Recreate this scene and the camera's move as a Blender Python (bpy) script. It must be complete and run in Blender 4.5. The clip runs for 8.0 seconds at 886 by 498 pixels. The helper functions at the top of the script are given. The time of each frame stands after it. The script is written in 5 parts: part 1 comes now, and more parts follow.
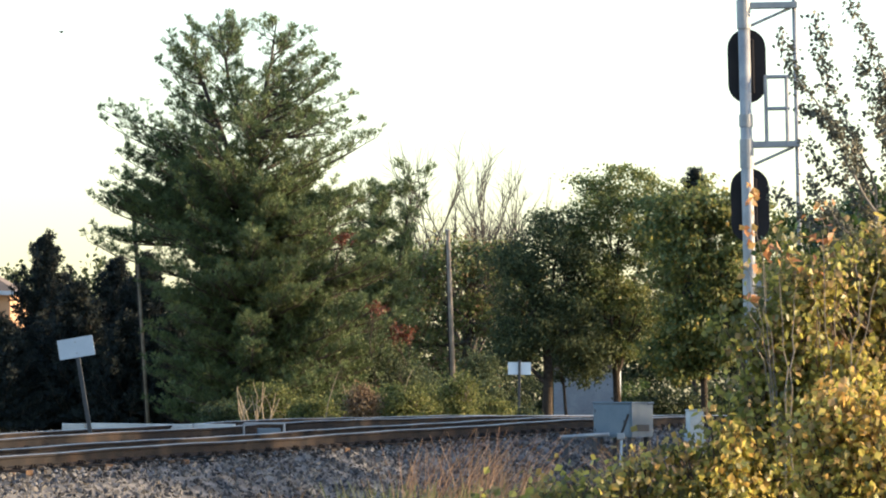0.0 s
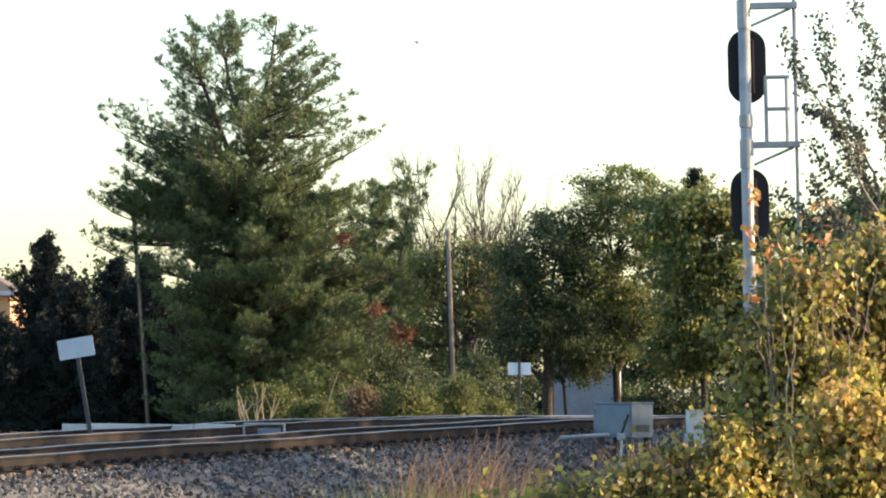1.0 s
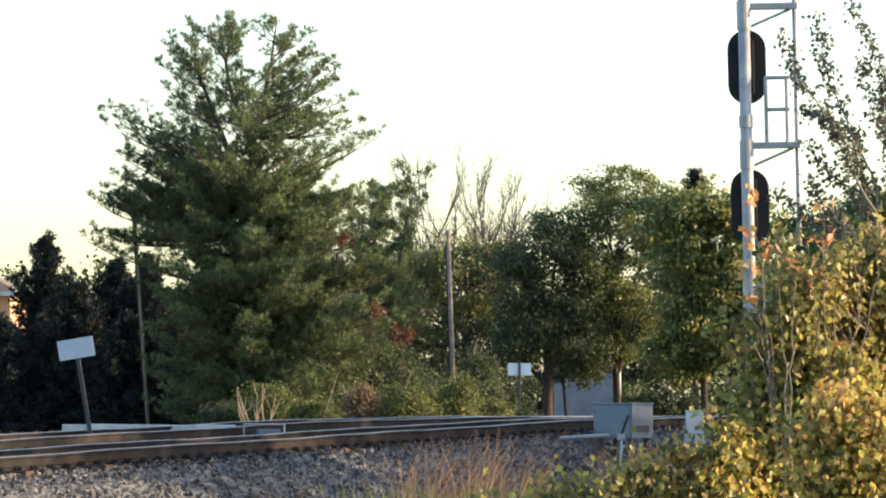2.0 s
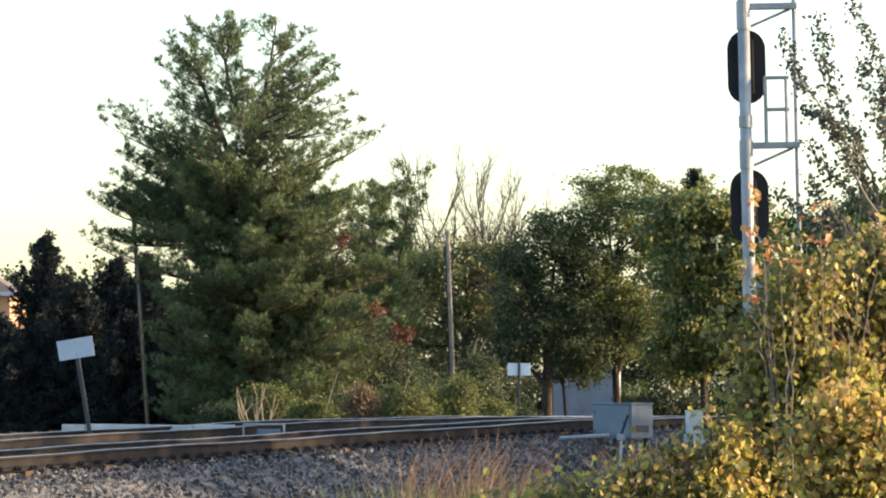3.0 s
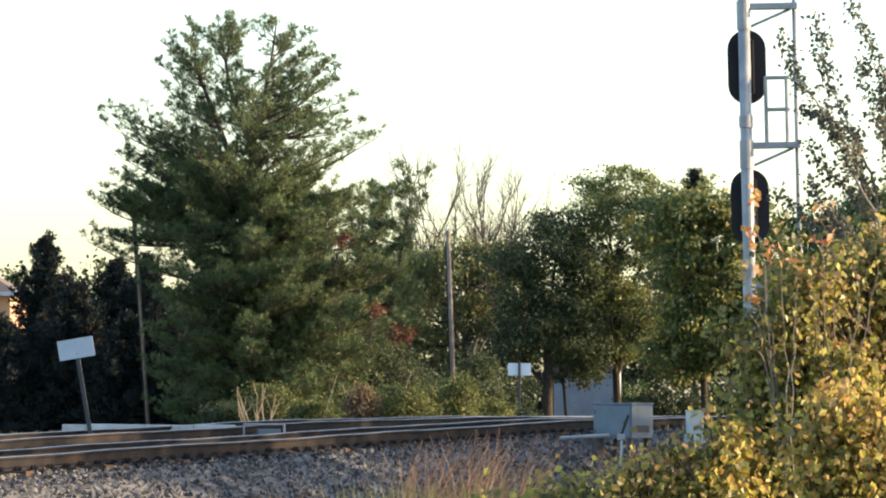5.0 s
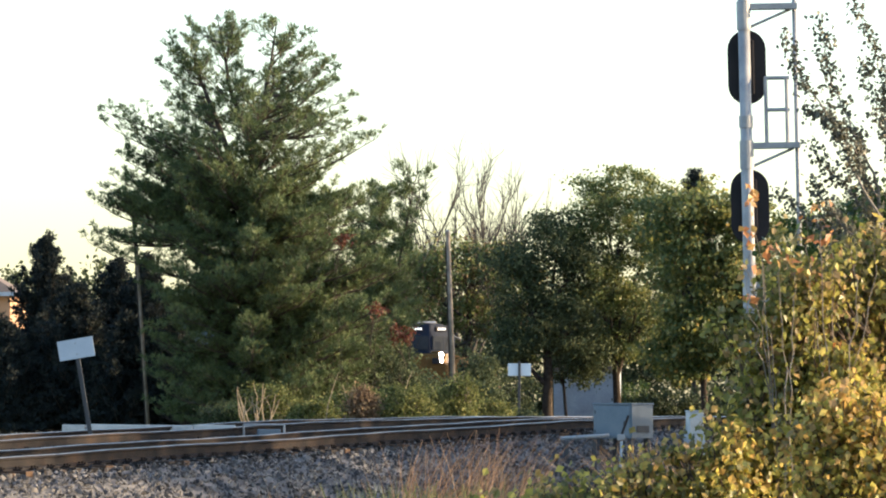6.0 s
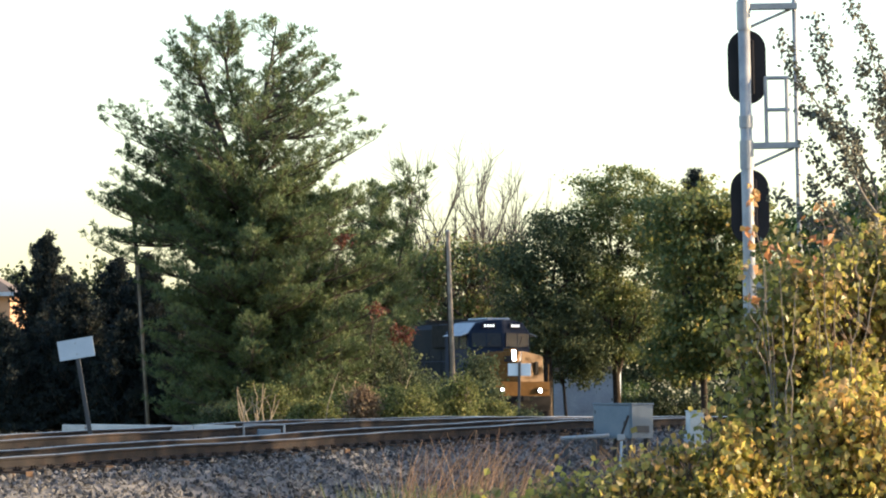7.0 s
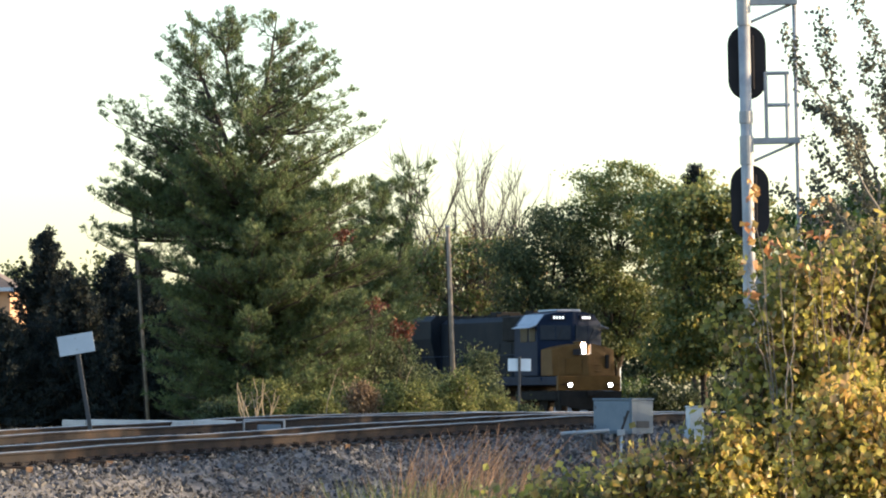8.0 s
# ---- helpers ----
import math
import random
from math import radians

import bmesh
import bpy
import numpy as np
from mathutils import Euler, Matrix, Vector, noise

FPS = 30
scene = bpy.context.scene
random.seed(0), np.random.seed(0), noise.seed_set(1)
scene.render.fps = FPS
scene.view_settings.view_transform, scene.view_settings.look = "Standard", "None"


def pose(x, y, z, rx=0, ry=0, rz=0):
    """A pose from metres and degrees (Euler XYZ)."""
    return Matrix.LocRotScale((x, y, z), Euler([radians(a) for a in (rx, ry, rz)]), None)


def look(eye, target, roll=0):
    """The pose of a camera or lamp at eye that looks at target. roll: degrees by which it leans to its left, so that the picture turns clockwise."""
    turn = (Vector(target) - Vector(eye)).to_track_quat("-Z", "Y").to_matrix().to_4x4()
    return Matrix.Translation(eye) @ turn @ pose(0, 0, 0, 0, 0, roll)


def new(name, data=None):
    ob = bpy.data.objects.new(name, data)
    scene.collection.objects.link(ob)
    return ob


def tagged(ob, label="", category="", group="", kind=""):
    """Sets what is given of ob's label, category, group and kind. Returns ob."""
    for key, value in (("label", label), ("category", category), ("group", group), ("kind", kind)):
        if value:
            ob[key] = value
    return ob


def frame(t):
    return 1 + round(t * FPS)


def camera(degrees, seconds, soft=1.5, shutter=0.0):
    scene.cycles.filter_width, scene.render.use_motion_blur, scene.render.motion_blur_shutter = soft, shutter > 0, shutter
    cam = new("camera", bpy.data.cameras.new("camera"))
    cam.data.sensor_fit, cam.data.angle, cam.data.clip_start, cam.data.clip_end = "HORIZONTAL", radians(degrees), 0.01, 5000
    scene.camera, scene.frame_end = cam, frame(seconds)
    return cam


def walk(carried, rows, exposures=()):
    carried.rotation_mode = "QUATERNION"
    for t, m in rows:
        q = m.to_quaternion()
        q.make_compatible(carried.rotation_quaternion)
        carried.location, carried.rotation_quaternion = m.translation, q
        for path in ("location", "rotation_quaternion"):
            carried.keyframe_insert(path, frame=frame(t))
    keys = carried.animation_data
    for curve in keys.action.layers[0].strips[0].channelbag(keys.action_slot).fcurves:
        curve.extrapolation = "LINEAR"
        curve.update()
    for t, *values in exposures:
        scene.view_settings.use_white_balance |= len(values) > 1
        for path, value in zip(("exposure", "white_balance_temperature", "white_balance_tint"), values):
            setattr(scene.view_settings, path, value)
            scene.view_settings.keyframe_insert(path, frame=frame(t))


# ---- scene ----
# ---- camera ----
cam = camera(10.0, 8.0, soft=2.0)
EYE = Vector((0.0, 0.0, 1.6))


def aim(up, side=0.0):
    """The camera's pose: degrees of tilt and of turn to the right."""
    return pose(EYE.x, EYE.y, EYE.z, 90 + up, 0, -side)


TILT = 1.879
walk(cam, [(0.0, aim(TILT - 0.010)), (0.5, aim(TILT - 0.010, 0.003)), (1.0, aim(TILT - 0.006)), (1.5, aim(TILT)), (2.2, aim(TILT)), (3.0, aim(TILT, 0.004)),
           (3.5, aim(TILT)), (4.0, aim(TILT, 0.008)), (4.5, aim(TILT)), (5.2, aim(TILT)), (6.0, aim(TILT + 0.003)), (6.5, aim(TILT)),
           (7.0, aim(TILT + 0.003)), (7.5, aim(TILT + 0.006)), (7.7, aim(TILT - 0.003)), (7.8, aim(TILT - 0.041)), (7.9, aim(TILT - 0.044)), (8.0, aim(TILT - 0.050))],
     exposures=[(0.0, 1.68, 5750, 12), (8.0, 1.68, 5750, 12)])

# ---- light ----
SUN_AZ, SUN_EL = 86.0, 11.0
world = bpy.data.worlds.new("sky")
scene.world = world
world.use_nodes = True
wn = world.node_tree
sky = wn.nodes.new("ShaderNodeTexSky")
sky.sky_type = "NISHITA"
sky.sun_disc = False
sky.sun_elevation, sky.sun_rotation = radians(SUN_EL), radians(SUN_AZ)
sky.air_density, sky.dust_density, sky.ozone_density = 1.0, 1.2, 1.0
wn.nodes["Background"].inputs["Strength"].default_value = 0.15
wn.links.new(sky.outputs["Color"], wn.nodes["Background"].inputs["Color"])

sun = new("sun", bpy.data.lights.new("sun", "SUN"))
sun.data.energy, sun.data.angle, sun.data.color = 4.0, radians(0.6), (1.0, 0.72, 0.40)
SUN_DIR = Vector((math.sin(radians(SUN_AZ)) * math.cos(radians(SUN_EL)), math.cos(radians(SUN_AZ)) * math.cos(radians(SUN_EL)), math.sin(radians(SUN_EL))))
sun.matrix_world = look(SUN_DIR * 300, (0, 0, 0))

rng = np.random.default_rng(7)


# ---- materials ----
def material(name, stops, rough=0.6, metal=0.0, scale=8.0, bump=0.0, fine=60.0, translucent=0.0, island=0.0, objrand=0.0, spec=0.4, coords="Object"):
    """A surface whose colour runs through stops by coarse and fine noise, with random shifts by leaf or by object."""
    m = bpy.data.materials.new(name)
    m.use_nodes = True
    n, ln = m.node_tree.nodes, m.node_tree.links
    b = n["Principled BSDF"]
    tc = n.new("ShaderNodeTexCoord")
    big, small = n.new("ShaderNodeTexNoise"), n.new("ShaderNodeTexNoise")
    big.inputs["Scale"].default_value, small.inputs["Scale"].default_value = scale, fine
    big.inputs["Detail"].default_value, small.inputs["Detail"].default_value = 5, 4
    for q in (big, small):
        ln.new(tc.outputs[coords], q.inputs["Vector"])
    add = n.new("ShaderNodeMath")
    add.operation = "MULTIPLY_ADD"
    add.inputs[1].default_value = 0.65
    ln.new(big.outputs["Fac"], add.inputs[0])
    sm = n.new("ShaderNodeMath")
    sm.operation = "MULTIPLY"
    sm.inputs[1].default_value = 0.35
    ln.new(small.outputs["Fac"], sm.inputs[0])
    ln.new(sm.outputs[0], add.inputs[2])
    last = add.outputs[0]
    for amount, node, socket in ((island, "ShaderNodeNewGeometry", "Random Per Island"), (objrand, "ShaderNodeObjectInfo", "Random")):
        if amount:
            g = n.new(node)
            mix = n.new("ShaderNodeMath")
            mix.operation = "MULTIPLY_ADD"
            sub = n.new("ShaderNodeMath")
            sub.operation = "SUBTRACT"
            sub.inputs[1].default_value = 0.5
            ln.new(g.outputs[socket], sub.inputs[0])
            ln.new(sub.outputs[0], mix.inputs[0])
            mix.inputs[1].default_value = amount
            ln.new(last, mix.inputs[2])
            last = mix.outputs[0]
    ramp = n.new("ShaderNodeValToRGB")
    ramp.color_ramp.interpolation = "LINEAR"
    el = ramp.color_ramp.elements
    lo, hi = 0.28, 0.72
    el[0].position, el[1].position = lo, hi
    el[0].color, el[1].color = (*stops[0], 1), (*stops[-1], 1)
    for i, c in enumerate(stops[1:-1], 1):
        el.new(lo + (hi - lo) * i / (len(stops) - 1)).color = (*c, 1)
    ln.new(last, ramp.inputs["Fac"])
    ln.new(ramp.outputs["Color"], b.inputs["Base Color"])
    b.inputs["Roughness"].default_value, b.inputs["Metallic"].default_value = rough, metal
    b.inputs["Specular IOR Level"].default_value = spec
    if bump:
        bp = n.new("ShaderNodeBump")
        bp.inputs["Strength"].default_value, bp.inputs["Distance"].default_value = bump, 0.02
        ln.new(small.outputs["Fac"], bp.inputs["Height"])
        ln.new(bp.outputs["Normal"], b.inputs["Normal"])
    if translucent:
        tr = n.new("ShaderNodeBsdfTranslucent")
        ln.new(ramp.outputs["Color"], tr.inputs["Color"])
        ms = n.new("ShaderNodeMixShader")
        ms.inputs[0].default_value = translucent
        ln.new(b.outputs[0], ms.inputs[1])
        ln.new(tr.outputs[0], ms.inputs[2])
        ln.new(ms.outputs[0], n["Material Output"].inputs["Surface"])
    return m


def glow(name, colour, strength):
    m = bpy.data.materials.new(name)
    m.use_nodes = True
    b = m.node_tree.nodes["Principled BSDF"]
    b.inputs["Base Color"].default_value = (*colour, 1)
    b.inputs["Emission Color"].default_value = (*colour, 1)
    b.inputs["Emission Strength"].default_value = strength
    return m


M_GROUND = material("dry_grass_ground", [(0.07, 0.06, 0.03), (0.14, 0.11, 0.06), (0.09, 0.10, 0.04)], 0.95, scale=0.6, fine=20, bump=0.6)
M_BALLAST = material("ballast_stone", [(0.05, 0.049, 0.051), (0.098, 0.095, 0.095), (0.21, 0.198, 0.187)], 0.85, scale=3.0, fine=40, bump=0.5, island=0.45, spec=0.15)
M_RAILTOP = material("worn_rail_steel", [(0.16, 0.15, 0.14), (0.42, 0.4, 0.37)], 0.42, 0.8, scale=3, fine=50)
M_RAIL = material("rusty_rail_steel", [(0.014, 0.013, 0.014), (0.026, 0.023, 0.022), (0.06, 0.04, 0.028)], 0.85, 0.1, scale=2.0, fine=40, bump=0.4, spec=0.06)
M_TIE = material("weathered_tie_wood", [(0.022, 0.019, 0.017), (0.042, 0.035, 0.029), (0.1, 0.062, 0.038)], 0.9, scale=3, fine=50, bump=0.5, objrand=0.5, spec=0.08)
M_CONCRETE = material("pale_concrete", [(0.30, 0.30, 0.29), (0.5, 0.49, 0.46), (0.62, 0.6, 0.56)], 0.85, scale=3, fine=40, bump=0.3)
M_GALV = material("galvanised_steel", [(0.22, 0.22, 0.225), (0.32, 0.32, 0.32), (0.43, 0.41, 0.39)], 0.5, 0.1, scale=4, fine=60, spec=0.2)
M_BLACK = material("matt_black_paint", [(0.018, 0.016, 0.018), (0.035, 0.03, 0.03)], 0.55, scale=3, fine=40, spec=0.12)
M_SIGN = material("white_sign_paint", [(0.4, 0.44, 0.49), (0.5, 0.54, 0.58)], 0.45, scale=4, fine=60, spec=0.2)
M_WHITE = material("bright_white_sign_paint", [(0.58, 0.63, 0.68), (0.70, 0.74, 0.78)], 0.5, scale=4, fine=60)
M_POST = material("sign_post_steel", [(0.05, 0.05, 0.055), (0.09, 0.09, 0.09)], 0.6, 0.3, scale=5, fine=60, spec=0.15)
M_BOX = material("case_aluminium", [(0.10, 0.125, 0.15), (0.15, 0.18, 0.21), (0.21, 0.225, 0.235)], 0.55, 0.2, scale=2.5, fine=50, spec=0.2)
M_POLE = material("weathered_pole_wood", [(0.10, 0.075, 0.055), (0.24, 0.19, 0.14), (0.36, 0.30, 0.23)], 0.9, scale=4, fine=70, bump=0.4)
M_BARK = material("dark_bark", [(0.02, 0.017, 0.014), (0.05, 0.04, 0.032), (0.09, 0.072, 0.06)], 0.95, scale=5, fine=40, bump=0.6, spec=0.08)
M_PINEBARK = material("pine_bark", [(0.03, 0.024, 0.02), (0.07, 0.055, 0.042), (0.13, 0.1, 0.075)], 0.95, scale=5, fine=40, bump=0.6)
M_TWIG = material("grey_twig_bark", [(0.14, 0.12, 0.10), (0.26, 0.23, 0.19)], 0.9, scale=5, fine=40)
M_PALESTEM = material("pale_dead_stems", [(0.22, 0.17, 0.11), (0.4, 0.32, 0.22)], 0.85, scale=5, fine=40)
M_VINESTEM = material("brown_vine_stems", [(0.06, 0.04, 0.025), (0.14, 0.10, 0.07)], 0.85, scale=6, fine=50)
M_BARETWIG = material("dark_grey_twigs", [(0.035, 0.03, 0.026), (0.075, 0.065, 0.055)], 0.9, scale=5, fine=40)
M_PINE = material("pine_needles", [(0.05, 0.074, 0.032), (0.11, 0.145, 0.058), (0.18, 0.21, 0.08)], 0.55, scale=0.7, fine=6, translucent=0.25, island=0.35, spec=0.25)
# deep green taken near black, with the junipers' shade in the colour
M_JUNIPER = material("shaded_juniper_scales", [(0.012, 0.017, 0.018), (0.024, 0.031, 0.03), (0.04, 0.047, 0.037)], 0.65, scale=0.9, fine=6, translucent=0.1, island=0.3, spec=0.15)
M_LEAF = material("green_leaves", [(0.030, 0.055, 0.014), (0.06, 0.10, 0.022), (0.12, 0.15, 0.035)], 0.5, scale=0.5, fine=5, translucent=0.35, island=0.4)
# turning leaves, paler than M_LEAF with sunlight mixed into the colour
M_LEAFLIT = material("sunlit_yellowing_leaves", [(0.075, 0.108, 0.032), (0.148, 0.178, 0.055), (0.255, 0.242, 0.078)], 0.5, scale=0.5, fine=5, translucent=0.4, island=0.4)
M_DARKLEAF = material("dark_green_leaves", [(0.035, 0.047, 0.024), (0.075, 0.092, 0.044), (0.12, 0.135, 0.06)], 0.6, scale=0.5, fine=5, translucent=0.25, island=0.4, spec=0.12)
M_RED = material("red_autumn_leaves", [(0.07, 0.02, 0.013), (0.135, 0.035, 0.02), (0.15, 0.07, 0.025)], 0.5, scale=1, fine=6, translucent=0.35, island=0.5)
M_BUSH = material("roadside_brush_leaves", [(0.058, 0.07, 0.023), (0.135, 0.152, 0.047), (0.24, 0.228, 0.08)], 0.6, scale=1.2, fine=8, translucent=0.35, island=0.45, spec=0.12)
M_BROWN = material("dry_brown_leaves", [(0.09, 0.055, 0.03), (0.2, 0.13, 0.07), (0.3, 0.21, 0.11)], 0.7, scale=1.5, fine=8, translucent=0.3, island=0.5)
M_YELLOW = material("yellow_vine_leaves", [(0.2, 0.2, 0.05), (0.4, 0.36, 0.07), (0.6, 0.5, 0.12), (0.5, 0.32, 0.09)], 0.42, scale=1.2, fine=9, translucent=0.5, island=0.55, objrand=0.5, spec=0.4)
M_OLIVE = material("olive_vine_leaves", [(0.13, 0.14, 0.055), (0.27, 0.23, 0.085), (0.4, 0.27, 0.12)], 0.45, scale=1.2, fine=9, translucent=0.5, island=0.5, spec=0.4)
M_SAPLING = material("grey_green_sapling_leaves", [(0.08, 0.082, 0.062), (0.125, 0.125, 0.09), (0.18, 0.17, 0.11)], 0.5, scale=2, fine=9, translucent=0.3, island=0.4)
M_ORANGE = material("orange_autumn_leaves", [(0.32, 0.13, 0.05), (0.46, 0.22, 0.08), (0.46, 0.31, 0.1)], 0.45, scale=2, fine=9, translucent=0.45, island=0.5, objrand=0.5)
M_REDGRASS = material("rusty_dry_grass", [(0.1, 0.06, 0.04), (0.19, 0.115, 0.07), (0.3, 0.2, 0.125)], 0.8, scale=2, fine=9, translucent=0.3, island=0.5)
M_GREENGRASS = material("green_grass", [(0.05, 0.07, 0.02), (0.11, 0.14, 0.04), (0.2, 0.19, 0.08)], 0.7, scale=2, fine=9, translucent=0.35, island=0.5)
M_LOCOBLUE = material("dark_blue_loco_paint", [(0.008, 0.013, 0.027), (0.013, 0.021, 0.043), (0.02, 0.028, 0.048)], 0.5, scale=1.2, fine=14, spec=0.06)
M_LOCOYEL = material("golden_yellow_loco_paint", [(0.08, 0.04, 0.011), (0.122, 0.061, 0.016), (0.155, 0.082, 0.026)], 0.5, scale=1.5, fine=14, spec=0.1)
# grimy hood colour, darkened further to put shade on the train's side
M_HOOD = material("grimy_shaded_hood_paint", [(0.005, 0.007, 0.01), (0.011, 0.014, 0.019), (0.022, 0.022, 0.022)], 0.6, scale=0.8, fine=9, spec=0.06)
M_LOCODARK = material("loco_underframe_black", [(0.012, 0.011, 0.01), (0.03, 0.026, 0.022)], 0.8, scale=3, fine=30, spec=0.08)
# grey of the roof fittings; on the cab chamfers it stands for sky light
M_LOCOGREY = material("loco_grey_and_skylight", [(0.20, 0.22, 0.25), (0.34, 0.36, 0.4)], 0.4, 0.2, scale=2, fine=20)
M_GLASS = material("dark_window_glass", [(0.01, 0.012, 0.016), (0.018, 0.02, 0.025)], 0.25, scale=1, fine=4, spec=0.08)
# blue-grey base carries the sky reflected in the windscreen
M_SCREEN = material("sky_tinted_windscreen", [(0.022, 0.028, 0.038), (0.038, 0.045, 0.056)], 0.2, scale=1, fine=4, spec=0.1)
M_LAMP = glow("lit_headlamp", (1.0, 0.93, 0.82), 14.0)
M_BOARD = glow("lit_number_characters", (1.0, 0.97, 0.85), 0.55)
M_WALLFAR = material("blue_grey_siding", [(0.2, 0.23, 0.275), (0.38, 0.42, 0.465)], 0.8, scale=1, fine=12, bump=0.2)
M_HOUSEWALL = material("tan_brick_wall", [(0.42, 0.24, 0.13), (0.55, 0.34, 0.2)], 0.85, scale=2, fine=20)
M_ROOF = material("brown_shingle_roof", [(0.10, 0.075, 0.06), (0.19, 0.15, 0.12)], 0.9, scale=2, fine=20)
M_BIRD = material("dark_bird_feathers", [(0.02, 0.018, 0.016), (0.05, 0.045, 0.04)], 0.7, scale=20, fine=60)


# ---- mesh helpers ----
def mesh_object(name, verts, faces, mat, parent=None, label="", smooth=False):
    me = bpy.data.meshes.new(name)
    me.from_pydata([tuple(v) for v in verts] if not isinstance(verts, np.ndarray) else verts.tolist(), [], faces if not isinstance(faces, np.ndarray) else faces.tolist())
    me.update()
    for m in (mat if isinstance(mat, (list, tuple)) else [mat]):
        me.materials.append(m)
    if smooth:
        me.polygons.foreach_set("use_smooth", [True] * len(me.polygons))
    ob = new(name, me)
    if parent:
        ob.parent = parent
    if label:
        tagged(ob, label)
    return ob


def part(name, bm, mat, parent=None, label="", smooth=False):
    """Links a bmesh as one mesh object, under a thing or a part."""
    me = bpy.data.meshes.new(name)
    bmesh.ops.recalc_face_normals(bm, faces=bm.faces[:])
    bm.to_mesh(me)
    bm.free()
    me.materials.append(mat)
    if smooth:
        me.polygons.foreach_set("use_smooth", [True] * len(me.polygons))
    ob = new(name, me)
    if parent:
        ob.parent = parent
    if label:
        tagged(ob, label)
    return ob


def empty(name, m, label, category, group="", kind=""):
    ob = new(name)
    ob.matrix_basis = m
    ob.empty_display_size = 0.1
    return tagged(ob, label, category, group, kind)


def box(bm, x0, x1, y0, y1, z0, z1, bevel=0.0):
    r = bmesh.ops.create_cube(bm, size=1.0, matrix=Matrix.Translation(((x0 + x1) / 2, (y0 + y1) / 2, (z0 + z1) / 2)) @ Matrix.Diagonal((abs(x1 - x0), abs(y1 - y0), abs(z1 - z0), 1)))
    if bevel:
        es = list({e for v in r["verts"] for e in v.link_edges})
        bmesh.ops.bevel(bm, geom=es, offset=bevel, segments=2, affect="EDGES", profile=0.6)
    return bm


def boxed(*a, **k):
    return box(bmesh.new(), *a, **k)


def rod(bm, a, b, r0, r1=None, seg=10):
    a, b = Vector(a), Vector(b)
    q = (b - a).to_track_quat("Z", "Y").to_matrix().to_4x4()
    bmesh.ops.create_cone(bm, cap_ends=True, segments=seg, radius1=r0, radius2=r0 if r1 is None else r1, depth=(b - a).length, matrix=Matrix.Translation((a + b) / 2) @ q)
    return bm


def rodded(*a, **k):
    return rod(bmesh.new(), *a, **k)


def extruded(profile, axis, lo, hi, bevel=0.0):
    """A prism: a profile of 2D points swept along an axis from lo to hi."""
    bm = bmesh.new()
    put = {"x": lambda p, q: (q, p[0], p[1]), "y": lambda p, q: (p[0], q, p[1]), "z": lambda p, q: (p[0], p[1], q)}[axis]
    a, b = [bm.verts.new(put(p, lo)) for p in profile], [bm.verts.new(put(p, hi)) for p in profile]
    bm.faces.new(a)
    bm.faces.new(b[::-1])
    for i in range(len(a)):
        j = (i + 1) % len(a)
        bm.faces.new((a[i], b[i], b[j], a[j]))
    bmesh.ops.recalc_face_normals(bm, faces=bm.faces[:])
    if bevel:
        bmesh.ops.bevel(bm, geom=bm.edges[:], offset=bevel, segments=2, affect="EDGES", profile=0.6)
    return bm


def tubes(segs, sides=5):
    """Vertices and faces of many tapered tubes (p0, p1, r0, r1), as arrays."""
    s = np.array([[*a, *b, r, q] for a, b, r, q in segs])
    p0, p1, r0, r1 = s[:, :3], s[:, 3:6], s[:, 6], s[:, 7]
    d = p1 - p0
    d /= np.linalg.norm(d, axis=1, keepdims=True) + 1e-9
    ref = np.where(np.abs(d[:, 2:3]) > 0.8, np.array([[1.0, 0, 0]]), np.array([[0, 0, 1.0]]))
    u = np.cross(d, ref)
    u /= np.linalg.norm(u, axis=1, keepdims=True)
    w = np.cross(d, u)
    ang = np.arange(sides) * 2 * np.pi / sides
    ring = np.cos(ang)[None, :, None] * u[:, None] + np.sin(ang)[None, :, None] * w[:, None]
    v = np.concatenate([p0[:, None] + ring * r0[:, None, None], p1[:, None] + ring * r1[:, None, None]], axis=1)
    n = len(s)
    base = (np.arange(n) * 2 * sides)[:, None]
    i = np.arange(sides)
    f = np.stack([base + i, base + (i + 1) % sides, base + sides + (i + 1) % sides, base + sides + i], axis=2)
    return v.reshape(-1, 3), f.reshape(-1, 4)


def unit(a):
    return a / (np.linalg.norm(a, axis=-1, keepdims=True) + 1e-9)


def leaves(points, size, droop=0.3, spread=0.0, aspect=0.6, r=rng, facing=None):
    """Pointed leaf blades, folded along the midrib, one at every point."""
    n = len(points)
    pts = points + r.normal(size=(n, 3)) * spread
    d = r.normal(size=(n, 3))
    d[:, 2] -= droop * 2
    d = unit(d)
    nn = r.normal(size=(n, 3))
    nn[:, 2] += 0.6
    if facing is not None:
        nn = nn + facing
    side = unit(np.cross(d, nn))
    up = np.cross(side, d)
    L = (size * r.uniform(0.6, 1.35, n))[:, None]
    W = L * aspect * 0.5
    a, tip = pts, pts + d * L
    m1 = pts + d * L * 0.45 + side * W + up * L * 0.1
    m2 = pts + d * L * 0.45 - side * W + up * L * 0.1
    v = np.stack([a, m1, tip, m2], axis=1).reshape(-1, 3)
    b = (np.arange(n) * 4)[:, None]
    f = np.concatenate([b + [0, 1, 2], b + [0, 2, 3]], axis=1).reshape(-1, 3)
    return v, f


